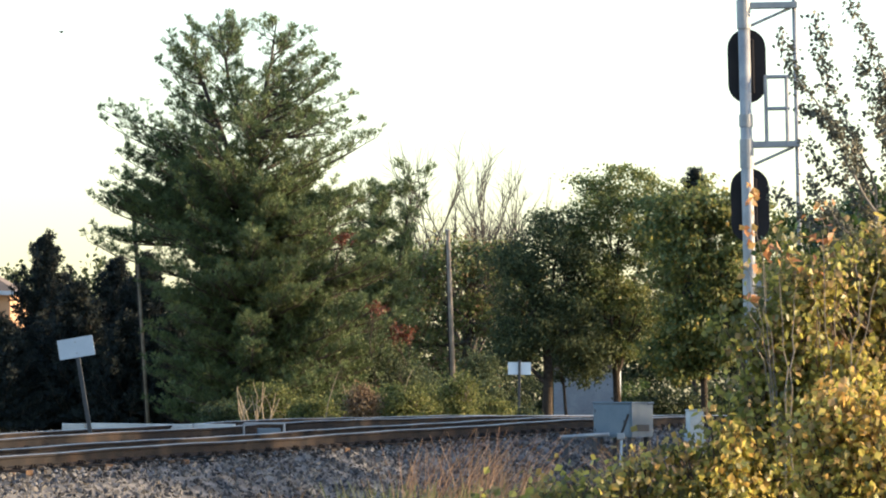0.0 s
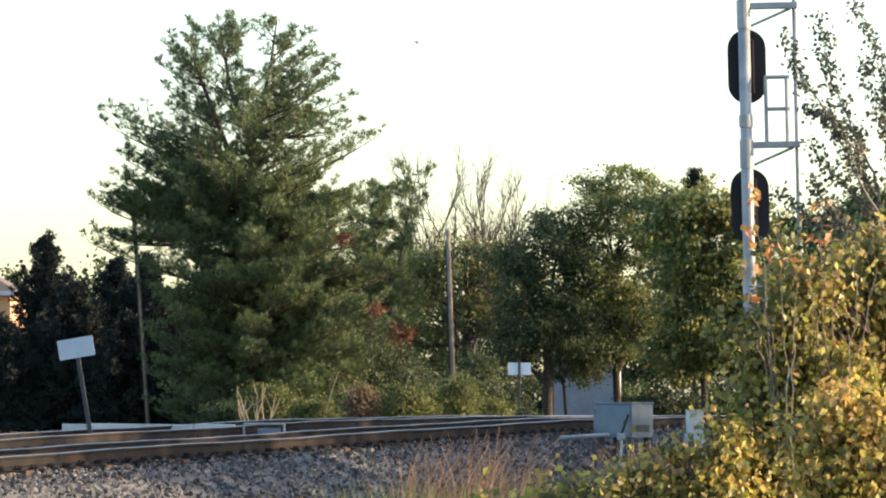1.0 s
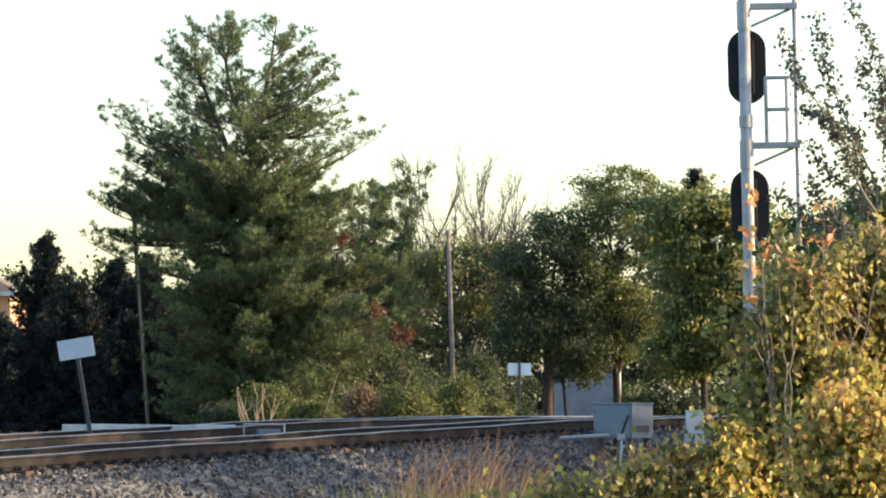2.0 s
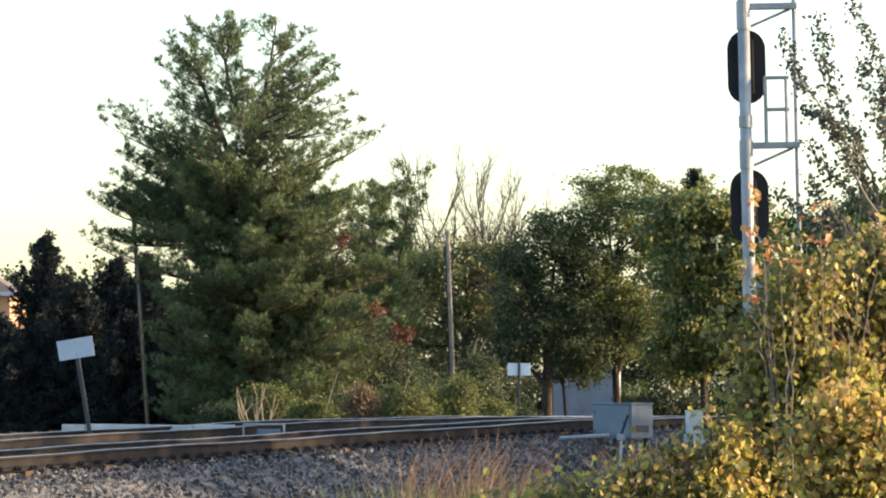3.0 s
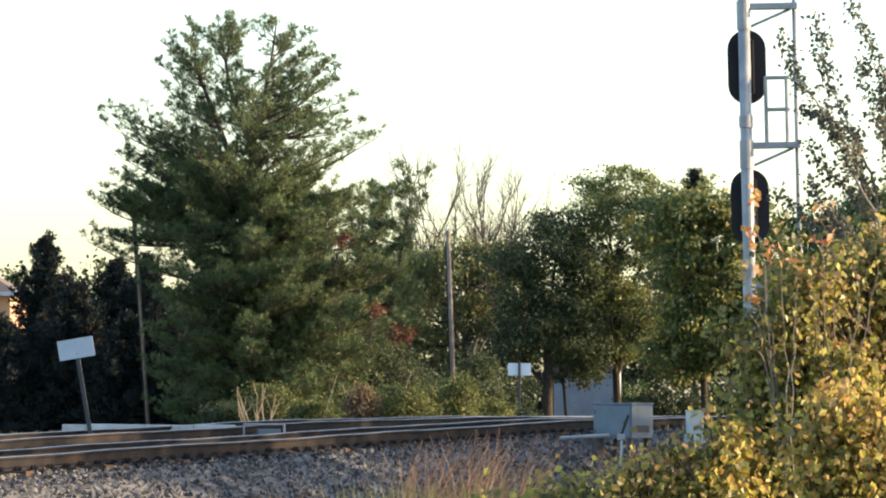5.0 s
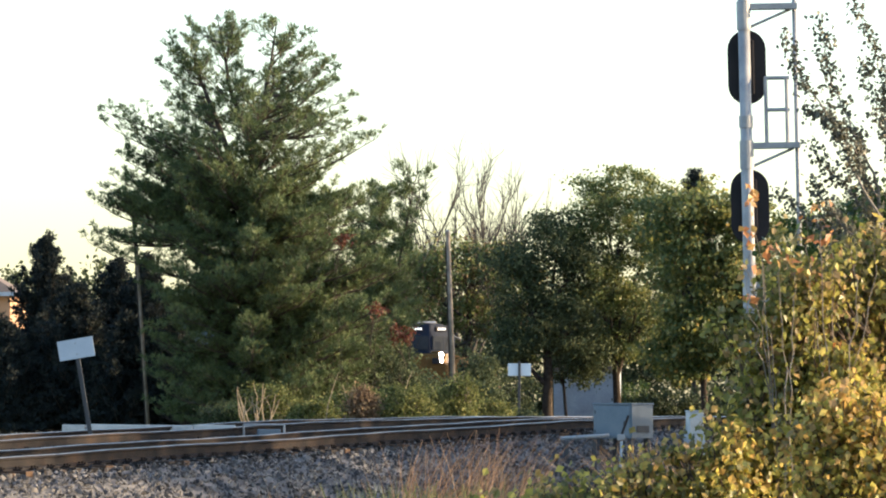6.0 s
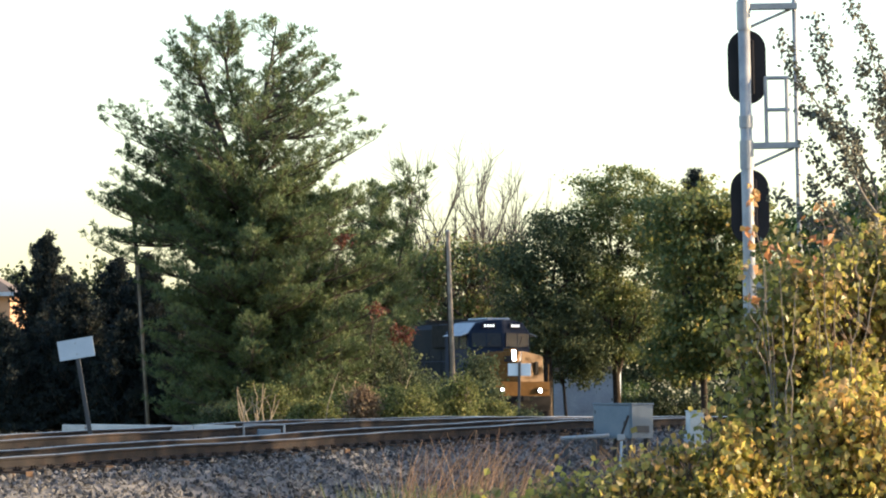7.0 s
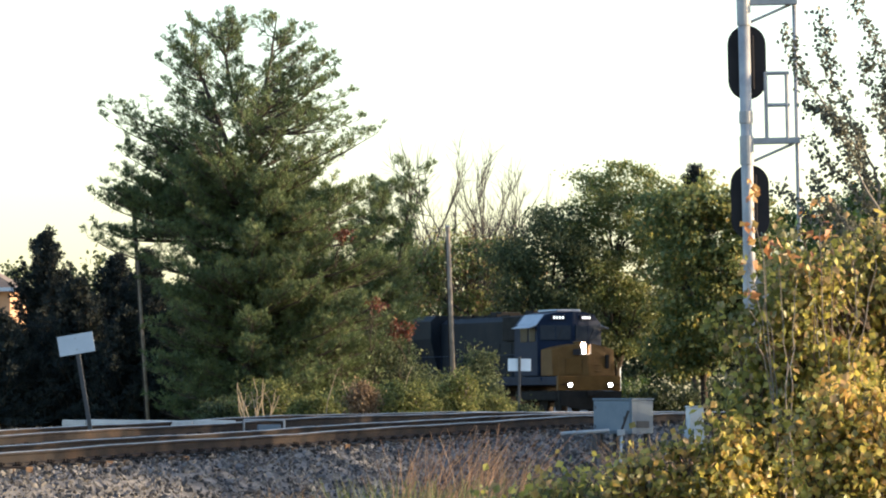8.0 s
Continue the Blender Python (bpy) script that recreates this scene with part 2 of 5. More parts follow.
def needles(points, axes, length, count, width, r=rng):
    """Tufts of thin blades that fan out round an axis."""
    n = len(points)
    d = unit(axes[:, None] * 0.9 + r.normal(size=(n, count, 3)) * 0.62)
    L = length * r.uniform(0.7, 1.2, (n, count, 1))
    side = unit(np.cross(d, r.normal(size=(n, count, 3)))) * width
    p = np.repeat(points[:, None], count, 1)
    v = np.stack([p + d * L * 0.05 - side * 0.3, p + d * L * 0.55 + side * 0.6, p + d * L], axis=2).reshape(-1, 3)
    b = (np.arange(n * count) * 3)[:, None]
    return v, b + np.arange(3)[None]


# ---- the line of the railway ----
CURVE, ARC, TURN0 = np.array([-190.6, 165.3]), 206.0, radians(-20.3)
GRADE_D = np.array([30, 60, 70.4, 76.7, 82.0, 85.6, 90.8, 94.0, 100.0, 120, 226, 900])
GRADE_Z = np.array([0.70, 0.86, 1.07, 1.22, 1.31, 1.40, 1.51, 1.54, 1.58, 1.58, 1.50, 1.50])


def line(s, off=0.0):
    """Place and heading of the track s metres from the start of its curve, off metres outwards."""
    s = np.asarray(s, float)
    ph = np.where(s > 0, TURN0 + s / ARC, TURN0)
    p = np.stack([CURVE[0] + (ARC + off) * np.cos(ph), CURVE[1] + (ARC + off) * np.sin(ph)], -1)
    back = np.minimum(s, 0)[..., None]
    p = p + back * np.stack([-np.sin(ph), np.cos(ph)], -1)
    return p, ph


def rail_z(d):
    ks = np.linspace(-4, 4, 9)
    return np.mean([np.interp(np.asarray(d) + k, GRADE_D, GRADE_Z) for k in ks], axis=0)


def track_frame(s, off=0.0):
    p, ph = line(s, off)
    c, _ = line(s, 0.0)
    return p, ph, rail_z(c[..., 1])


def signed_distance(x, y):
    """Distance outwards from the track's middle line."""
    t = np.array([-math.sin(TURN0), math.cos(TURN0)])
    nrm = np.array([math.cos(TURN0), math.sin(TURN0)])
    p0 = CURVE + ARC * nrm
    ds = (x - p0[0]) * t[0] + (y - p0[1]) * t[1]
    straight = (x - p0[0]) * nrm[0] + (y - p0[1]) * nrm[1]
    arc = np.hypot(x - CURVE[0], y - CURVE[1]) - ARC
    return np.where(ds > 0, arc, straight)


def ground_z(x, y):
    q = signed_distance(x, y)
    level = rail_z(np.clip(y, 30, 900)) - 0.42
    out = np.clip((q - 1.1) / 2.6, 0, 1)
    out = out * out * (3 - 2 * out)
    inn = np.clip((-q - 9) / 30, 0, 1)
    low = np.where(y > 105, 0.75, 0.0) * np.clip((y - 105) / 40, 0, 1)
    return level * (1 - out) + low * out - 0.15 * inn + 0.04 * np.sin(x * 0.7) * np.sin(y * 0.43 + 1)


def make_ground():
    ax = np.concatenate([-np.geomspace(3000, 42, 16), np.arange(-40, 45, 1.25), np.geomspace(47, 3000, 16)])
    ay = np.concatenate([-np.geomspace(3000, 12, 14), np.arange(-10, 60, 5), np.arange(60, 110, 1.0), np.arange(110, 320, 3.0), np.geomspace(325, 4200, 18)])
    X, Y = np.meshgrid(ax, ay)
    Z = ground_z(X, Y)
    v = np.stack([X, Y, Z], -1).reshape(-1, 3)
    w = len(ax)
    i = (np.arange(len(ay) - 1)[:, None] * w + np.arange(w - 1)[None]).reshape(-1, 1)
    ob = mesh_object("ground", v, (i + [0, 1, w + 1, w]), M_GROUND, smooth=True)
    tagged(ob, "dry grassy ground falling away from the railway line", "ground", kind="structure")


def sweep(profile, s, off, zadd=0.0, mats=None):
    """Sweeps a closed profile (across, up) along the line."""
    p, ph, z = track_frame(s, off)
    n, k = len(s), len(profile)
    pr = np.array(profile)
    out = np.stack([np.cos(ph), np.sin(ph)], -1)
    v = np.zeros((n, k, 3))
    v[:, :, :2] = p[:, None] + out[:, None] * pr[None, :, :1]
    v[:, :, 2] = z[:, None] + zadd + pr[None, :, 1]
    i = (np.arange(n - 1) * k)[:, None]
    j = np.arange(k)[None]
    f = np.stack([i + j, i + (j + 1) % k, i + k + (j + 1) % k, i + k + j], -1).reshape(-1, 4)
    return v.reshape(-1, 3), f


RAIL = [(-0.076, -0.185), (0.076, -0.185), (0.07, -0.165), (0.014, -0.145), (0.012, -0.05), (0.036, -0.038), (0.037, -0.008), (0.028, 0.0), (-0.028, 0.0), (-0.037, -0.008), (-0.036, -0.038), (-0.012, -0.05), (-0.014, -0.145), (-0.07, -0.165)]
BED = [(-2.6, -0.9), (-1.75, -0.38), (-1.3, -0.25), (1.3, -0.245), (1.8, -0.4), (4.3, -1.85), (4.0, -1.95), (-2.6, -1.95)]


def make_track(name, off, label):
    track = empty(name, pose(0, 0, 0), label, "railway track", kind="structure")
    s = np.concatenate([np.arange(-60, 30, 0.8), np.arange(30, 320, 3.0)])
    for g in (-0.755, 0.755):
        v, f = sweep(RAIL, s, off + g)
        wob = 0.008 * np.sin(v[:, 1] * 0.7 + g) + 0.004 * np.sin(v[:, 1] * 2.3)
        v[:, 2] += wob * (v[:, 1] < 110)
        rail = mesh_object("rail", v, f, [M_RAIL, M_RAILTOP], track, "steel rail with a worn bright top and rusty web")
        idx = np.zeros(len(f), np.int32)
        idx[np.arange(len(f)) % 14 == 7] = 1
        idx[np.arange(len(f)) % 14 == 6] = 1
        idx[np.arange(len(f)) % 14 == 8] = 1
        rail.data.polygons.foreach_set("material_index", idx)
    v, f = sweep(BED, s, off, -0.02)
    mesh_object("ballast_bed", v, f, M_BALLAST, track, "grey crushed-stone ballast shoulder")
    # ties, plates and spikes
    bm = boxed(-1.3, 1.3, -0.115, 0.115, -0.36, -0.19, bevel=0.012)
    tie_me = bpy.data.meshes.new("tie")
    bm.to_mesh(tie_me)
    bm.free()
    tie_me.materials.append(M_TIE)
    bm = bmesh.new()
    for g in (-0.755, 0.755):
        box(bm, g - 0.19, g + 0.19, -0.09, 0.09, -0.19, -0.172)
        for a in (-1, 1):
            rod(bm, (g + a * 0.1, 0.05, -0.17), (g + a * 0.1, 0.05, -0.135), 0.018, seg=6)
            rod(bm, (g + a * 0.1, -0.05, -0.17), (g + a * 0.1, -0.05, -0.135), 0.018, seg=6)
            box(bm, g + a * 0.06 - 0.05, g + a * 0.06 + 0.05, 0.125, 0.165, -0.2, -0.15)
    plate_me = bpy.data.meshes.new("tie_plate")
    bm.to_mesh(plate_me)
    bm.free()
    plate_me.materials.append(M_RAIL)
    for sv in np.arange(-36, 30, 0.53):
        p, ph, z = track_frame(sv, off)
        m = pose(p[0], p[1], float(z) + rng.normal() * 0.006, 0, 0, math.degrees(ph) + rng.normal() * 1.2)
        for nm, me in (("tie", tie_me), ("tie_plate", plate_me)):
            o = new(nm, me)
            o.matrix_basis = m
            o.parent = track
    return track


def make_stones():
    """The stones of the ballast shoulder that can be told apart, in one mesh."""
    n = 34000
    s = rng.uniform(-34, 16, n)
    u = rng.uniform(0, 1, n) ** 0.8
    across = 0.85 + u * 3.3
    up = np.interp(across, [0.8, 1.35, 1.8, 4.3], [-0.235, -0.245, -0.41, -1.84])
    p, ph, z = track_frame(s, 0.0)
    out = np.stack([np.cos(ph), np.sin(ph)], -1)
    c = np.zeros((n, 3))
    c[:, :2] = p + out * across[:, None]
    c[:, 2] = z + up + rng.normal(size=n) * 0.015 + 0.01
    base = np.array([(1, 0, 0), (-1, 0, 0), (0, 1, 0), (0, -1, 0), (0, 0, 1), (0, 0, -1)], float)
    v = base[None] * rng.uniform(0.6, 1.25, (n, 6, 1)) + rng.normal(size=(n, 6, 3)) * 0.22
    q = unit(rng.normal(size=(n, 3, 3)))
    v = np.einsum("nij,njk->nik", v, q)
    v = c[:, None] + v * (rng.uniform(0.02, 0.046, n))[:, None, None]
    tri = np.array([(0, 2, 4), (2, 1, 4), (1, 3, 4), (3, 0, 4), (2, 0, 5), (1, 2, 5), (3, 1, 5), (0, 3, 5)])
    f = ((np.arange(n) * 6)[:, None, None] + tri[None]).reshape(-1, 3)
    ob = mesh_object("ballast_stones", v.reshape(-1, 3), f, M_BALLAST)
    tagged(ob, "loose grey crushed ballast stones on the track shoulder", "ballast", kind="stuff")


make_ground()
make_track("railway_track_1", 0.0, "curved railway track with rusty rails on grey ballast")
make_track("railway_track_2", -4.3, "second railway track beside the first on grey ballast")
make_stones()


# ---- trees ----
def tree_object(name, m, label, category, segs, mat_wood, crowns, group="", sides=5):
    tree = empty(name, m, label, category, group)
    v, f = np.zeros((0, 3)), np.zeros((0, 4), int)
    for lot, n in (([g for g in segs if g[2] >= 0.03], sides), ([g for g in segs if g[2] < 0.03], 3)):
        if lot:
            tv, tf = tubes(lot, n)
            f = np.concatenate([f, tf + len(v)])
            v = np.concatenate([v, tv])
    mesh_object("trunk", v, f, mat_wood, tree, smooth=True)
    for cname, (cv, cf), mat, lab in crowns:
        o = mesh_object(cname, cv, cf, mat, tree, lab)
        tagged(o, kind="stuff")
    return tree


def bough(segs, p, d, length, r, n, r_end=0.25, sag=0.0, lift=0.0, jitter=0.12, q=rng):
    """A crooked limb in n pieces; returns its points and directions."""
    pts, dirs = [np.array(p, float)], []
    d = np.array(d, float)
    for i in range(n):
        d = d + q.normal(size=3) * jitter + np.array([0, 0, lift * (i / n) - sag * (1 - i / n)])
        d /= np.linalg.norm(d)
        e = pts[-1] + d * length / n
        a, b = r * (1 - (1 - r_end) * i / n), r * (1 - (1 - r_end) * (i + 1) / n)
        segs.append((pts[-1], e, a, b))
        pts.append(e)
        dirs.append(d.copy())
    return pts, dirs


def along(pts, t):
    """The point and direction at t (0 to 1) along a row of points."""
    n = len(pts) - 1
    i = min(int(t * n), n - 1)
    d = pts[i + 1] - pts[i]
    return pts[i] + d * (t * n - i), unit(d)


def conifer(name, m, label, stems, outline, limbs, seed, depth=0.85, base_r=0.24, first=0.8, tuft=0.2, count=13, width=0.03, rise=0.35, leaders=(), mat=None, step=0.15, open_above=99.0, plume=0.5, shrink=0.26, side=1.0, cleft=(0.0, 0.0, 99.0)):
    """A needled tree: limbs curve out from the nearest stem, dip and turn up, so that their tips lie on an outline (height, left, right); side
    branches carry tufts on their twigs, thick below and broken up with gaps above the height open_above."""
    q = np.random.default_rng(seed)
    segs, tp, ta = [], [], []
    ways = []
    for way in stems:
        w = [np.array(p, float) for p in way]
        fine = [w[0]]
        for i in range(len(w) - 1):
            for j in range(1, 5):
                fine.append(w[i] + (w[i + 1] - w[i]) * j / 4 + q.normal(size=3) * (0.02 if j < 4 else 0))
        ways.append(fine)
        for i in range(len(fine) - 1):
            k = [base_r * (1.02 - 0.97 * (fine[i + e][2] / outline[-1][0])) for e in (0, 1)]
            segs.append((fine[i], fine[i + 1], max(k[0], 0.012), max(k[1], 0.01)))
    hs, lo, hi = [np.array(c, float) for c in zip(*outline)]
    tips = [(np.array(t, float) - np.array([np.sign(t[0]) * shrink * 0.7, 0, shrink]), 1.0) for t in leaders]
    tips += [(t + np.array([-np.sign(t[0]) * 0.35, q.uniform(-0.4, 0.4), q.uniform(-0.15, 0.25)]), 1.0) for t, _ in tips for _ in range(2) if t[2] < open_above + 0.6]
    top = hs[-1] - shrink * 1.6
    lo, hi = lo + shrink, np.maximum(hi - shrink, lo + shrink + 0.05)
    for k in range(limbs):
        h = first + (top - first) * ((k + q.uniform()) / limbs)
        az = k * 2.39996 + q.normal() * 0.35
        c, w = math.cos(az), math.sin(az)
        l, r = np.interp(h, hs, lo), np.interp(h, hs, hi)
        part_out = q.choice([0.28, 0.55, 0.78, 0.95, 1.0, 1.0]) * q.uniform(0.9, 1.03)
        mid, half = (l + r) / 2, (r - l) / 2
        t = np.array([mid + c * half * part_out, w * half * depth * part_out, h])
        if not (cleft[0] < t[0] < cleft[1] and h > cleft[2]):
            tips.append((t, part_out))
    for tip, _ in tips:
        way = min(ways, key=lambda f: min(np.hypot(p[0] - tip[0], p[1] - tip[1]) + 1.2 * abs(p[2] - tip[2] + 0.3) for p in f))
        zs = [p[2] for p in way]
        flat = np.hypot(tip[0] - np.interp(tip[2], zs, [p[0] for p in way]), tip[1])
        upness = rise * (0.35 + 1.1 * (tip[2] / top) ** 2)
        z0 = min(max(tip[2] - upness * flat - 0.1, zs[0] + 0.4), zs[-1] - 0.15)
        p0 = np.array([np.interp(z0, zs, [p[e] for p in way]) for e in range(3)])
        d = tip - p0
        L = np.linalg.norm(d)
        if L < 0.2:
            continue
        c1 = p0 + d * 0.5 + np.array([0, 0, -0.13 * L]) + q.normal(size=3) * 0.06 * L
        pts = [p0 * (1 - t) ** 2 + c1 * 2 * t * (1 - t) + tip * t * t + q.normal(size=3) * 0.02 * (0 < t < 1) for t in np.linspace(0, 1, 8)]
        r0 = 0.016 + 0.012 * L
        for i in range(7):
            segs.append((pts[i], pts[i + 1], r0 * (1 - i / 8), r0 * (1 - (i + 1) / 8)))
        airy = tip[2] > open_above
        nb = int(3 + L * (3.2 if airy else 5.8))
        for b in range(nb + 1):
            t = 1.0 if b == nb else (0.22 if airy else 0.12) + 0.8 * (b + q.uniform()) / nb
            p, e = along(pts, min(t, 1.0))
            sd = unit(np.cross(e, (0, 0, 1.0))) * (1 if b % 2 else -1)
            bd = unit(e * 0.8 + sd * q.uniform(0.2, 1.0) * (b < nb) + np.array([0, 0, q.uniform(-0.05, 0.6)]))
            bl = min(0.22 + 0.3 * L * (1.05 - t), 1.2) * q.uniform(0.6, 1.2) * side
            n = max(2, int(bl / step))
            prev = p
            for j in range(n):
                bd = unit(bd + np.array([0, 0, 0.12]) + q.normal(size=3) * 0.16)
                nx = prev + bd * bl / n
                segs.append((prev, nx, 0.011, 0.007))
                for _ in range(1 if airy or j % 2 else 2):
                    off = unit(np.cross(bd, q.normal(size=3))) * q.uniform(0.04, 0.13)
                    off[2] = abs(off[2]) * 0.8
                    ax = unit(bd * 0.6 + off * 5 + np.array([0, 0, plume]))
                    tp.append(nx + off)
                    ta.append(ax)
                prev = nx
            tp.append(prev)
            ta.append(unit(bd + np.array([0, 0, plume])))
    nv = needles(np.array(tp), np.array(ta), tuft, count, width, q)
    return tree_object(name, m, label, "tree", segs, M_PINEBARK, [("crown", nv, mat or M_PINE, "")])


def broadleaf(name, m, label, lobes, trunk_h, trunk_r, leaf, count, mat, seed, clumps=26, lean=(0, 0), category="tree", wood=None, extra=None, clump_r=0.42, group="", twigs=3, droop=0.3, fill=0.75, aspect=0.6):
    """A tree or bush: limbs from the trunk to lobes of the crown, twigs to clumps in each lobe, leaves round the clumps."""
    q = np.random.default_rng(seed)
    segs, lp = [], []
    tpts, _ = bough(segs, (0, 0, 0), unit(np.array([lean[0], lean[1], 1.0])), trunk_h, trunk_r, 6, 0.6, jitter=0.05, q=q)
    for cx, cy, cz, rx, ry, rz in lobes:
        c = np.array([cx, cy, cz])
        start = tpts[min(6, max(2, int(q.uniform(2.5, 7))))]
        d = c - start
        L = np.linalg.norm(d)
        bp, _ = bough(segs, start, d / L, L * 0.9, trunk_r * 0.5, 6, 0.3, jitter=0.12, lift=0.05, q=q)
        for k in range(clumps):
            e = unit(q.normal(size=3)) * q.uniform(0.25, 1.0) ** 0.45 * q.uniform(0.75, 1.15)
            cp = c + e * np.array([rx, ry, rz])
            st = bp[int(q.uniform(3, 7))]
            v = cp - st
            VL = np.linalg.norm(v)
            wp, _ = bough(segs, st, v / VL, VL, 0.012 + 0.012 * trunk_r, twigs, 0.3, jitter=0.15, q=q)
            nleaf = max(3, int(count / (len(lobes) * clumps)))
            cr = clump_r * q.uniform(0.5, 1.3)
            core = int(nleaf * fill)
            lp.append(wp[-1] + q.normal(size=(core, 3)) * cr * np.array([1, 1, 0.6]))
            along = q.uniform(0, 1, (nleaf - core, 1))
            lp.append(wp[-2] + (wp[-1] - wp[-2]) * along + q.normal(size=(nleaf - core, 3)) * cr * 0.6)
    pts = np.concatenate(lp)
    crowns = [("crown", leaves(pts, leaf, droop, aspect=aspect, r=q), mat, "")]
    if extra:
        emat, share, elabel = extra
        pick = q.uniform(size=len(pts)) < share
        crowns = [("crown", leaves(pts[~pick], leaf, droop, aspect=aspect, r=q), mat, ""), ("turned_leaves", leaves(pts[pick], leaf, droop, aspect=aspect, r=q), emat, elabel)]
    return tree_object(name, m, label, category, segs, wood or M_BARK, crowns, group)


def bare_tree(name, m, label, height, spread, seed, stems=5):
    q = np.random.default_rng(seed)
    segs = []

    def grow(p, d, L, r, lev):
        pts, dirs = bough(segs, p, d, L, r, 5, 0.5, lift=0.12, jitter=0.10, q=q)
        if lev == 0:
            return
        for k in range(5 if lev > 1 else 7):
            i = int(q.uniform(1.5, 5.99))
            nd = unit(dirs[min(i, 4)] + q.normal(size=3) * 0.38 + np.array([0, 0, 0.15]))
            grow(pts[i], nd, L * q.uniform(0.4, 0.65), r * 0.52, lev - 1)
    bough(segs, (0, 0, 0), (0, 0, 1), height * 0.2, 0.2, 3, 0.8, q=q)
    for k in range(stems):
        x = (k / (stems - 1) - 0.5) * 2
        grow(np.array([0, 0, height * 0.19]), unit(np.array([x * spread, q.normal() * 0.2, 1.0])), height * q.uniform(0.42, 0.5), 0.1, 3)
    tree = empty(name, m, label, "tree")
    v, f = tubes(segs, 4)
    mesh_object("trunk", v, f, M_BARETWIG, tree)
    return tree


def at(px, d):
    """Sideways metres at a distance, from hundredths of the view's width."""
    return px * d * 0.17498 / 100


def gz(x, y):
    return float(ground_z(np.array(x), np.array(y)))


# the tall pine
PX, PY = -5.4, 140.0
conifer("pine_tree", pose(PX, PY, gz(PX, PY) - 0.45), "tall spreading pine with upswept green needled boughs",
        [[(0, 0, 0), (-0.05, 0, 3.5), (0.08, 0, 6.0), (0.1, 0, 8.3), (-0.5, 0.1, 10.0), (-0.86, 0.1, 12.0)], [(0.1, 0, 8.3), (0.4, -0.1, 9.4), (0.8, -0.1, 11.9)], [(0.06, 0.05, 5.6), (-0.3, 0.2, 7.6), (-0.9, 0.2, 9.2), (-1.5, 0.2, 10.7)]],
        [(0.56, -2.62, 3.94), (1.5, -2.94, 4.09), (2.75, -3.12, 4.17), (3.68, -3.22, 4.48), (4.62, -3.28, 4.64), (5.4, -3.48, 4.64), (5.87, -4.26, 4.48), (6.26, -3.48, 3.94), (6.65, -3.17, 3.78), (7.2, -4.26, 3.55), (7.59, -3.95, 3.0), (8.06, -3.8, 3.08), (8.45, -3.48, 3.39), (8.76, -3.33, 3.66), (9.07, -3.87, 3.39), (9.46, -3.87, 3.08), (9.85, -2.62, 2.92), (10.32, -2.31, 2.61), (10.79, -2.55, 2.53), (11.26, -2.39, 2.14), (11.65, -2.23, 1.83), (11.99, -1.45, 1.44), (12.2, -0.98, 1.2)],
        340, 11, leaders=[(-0.45, -0.8, 9.2), (-0.2, -0.7, 9.9), (0.3, -0.8, 9.0), (-0.7, 0.7, 9.5), (-0.3, 0.6, 8.8), (0.6, -0.7, 9.8), (-0.1, -0.9, 8.5), (-4.06, -0.31, 9.59), (-4.31, -0.06, 7.2), (-4.58, -0.2, 6.03), (-3.64, -0.02, 8.34), (-3.8, 0.0, 7.74), (3.75, -0.45, 8.87), (2.92, -0.49, 9.93), (3.47, 0.17, 7.2), (2.53, -0.29, 10.63), (-2.53, -0.31, 10.87), (-2.31, 0.3, 11.57), (-1.69, -0.12, 11.81), (-0.83, 0.17, 12.15), (-0.36, -0.12, 11.88), (0.42, 0.01, 11.88), (0.81, -0.38, 12.09), (1.36, 0.01, 11.81), (1.91, 0.19, 11.26), (4.72, -0.08, 5.4), (-4.26, 0.09, 7.04), (-4.03, 0.04, 9.23)], open_above=8.0, tuft=0.175, count=12, cleft=(-0.3, 0.42, 10.6))
conifer("pine_tree", pose(-1.7, 152, gz(-1.7, 152) - 0.1), "smaller pine with a leaning top behind the tall one",
        [[(0, 0, 0), (0.1, 0, 3.5), (0.55, 0, 6.0), (1.05, 0, 8.6)], [(0.1, 0, 3.5), (-0.3, 0.1, 5.2), (-0.5, 0.1, 7.0)]], [(0.52, -1.42, 0.95), (2.04, -1.59, 1.12), (3.57, -1.59, 1.12), (4.92, -1.59, 1.09), (5.77, -1.59, 1.09), (6.37, -1.42, 1.2), (6.88, -1.17, 1.37), (7.3, -0.58, 1.46), (7.55, 0.1, 1.49), (7.84, 0.78, 1.37)],
        150, 12, base_r=0.14, leaders=[(1.1, 0, 8.75), (0.55, 0, 8.2), (1.45, 0, 8.1), (-0.7, 0, 7.6)], open_above=6.3)

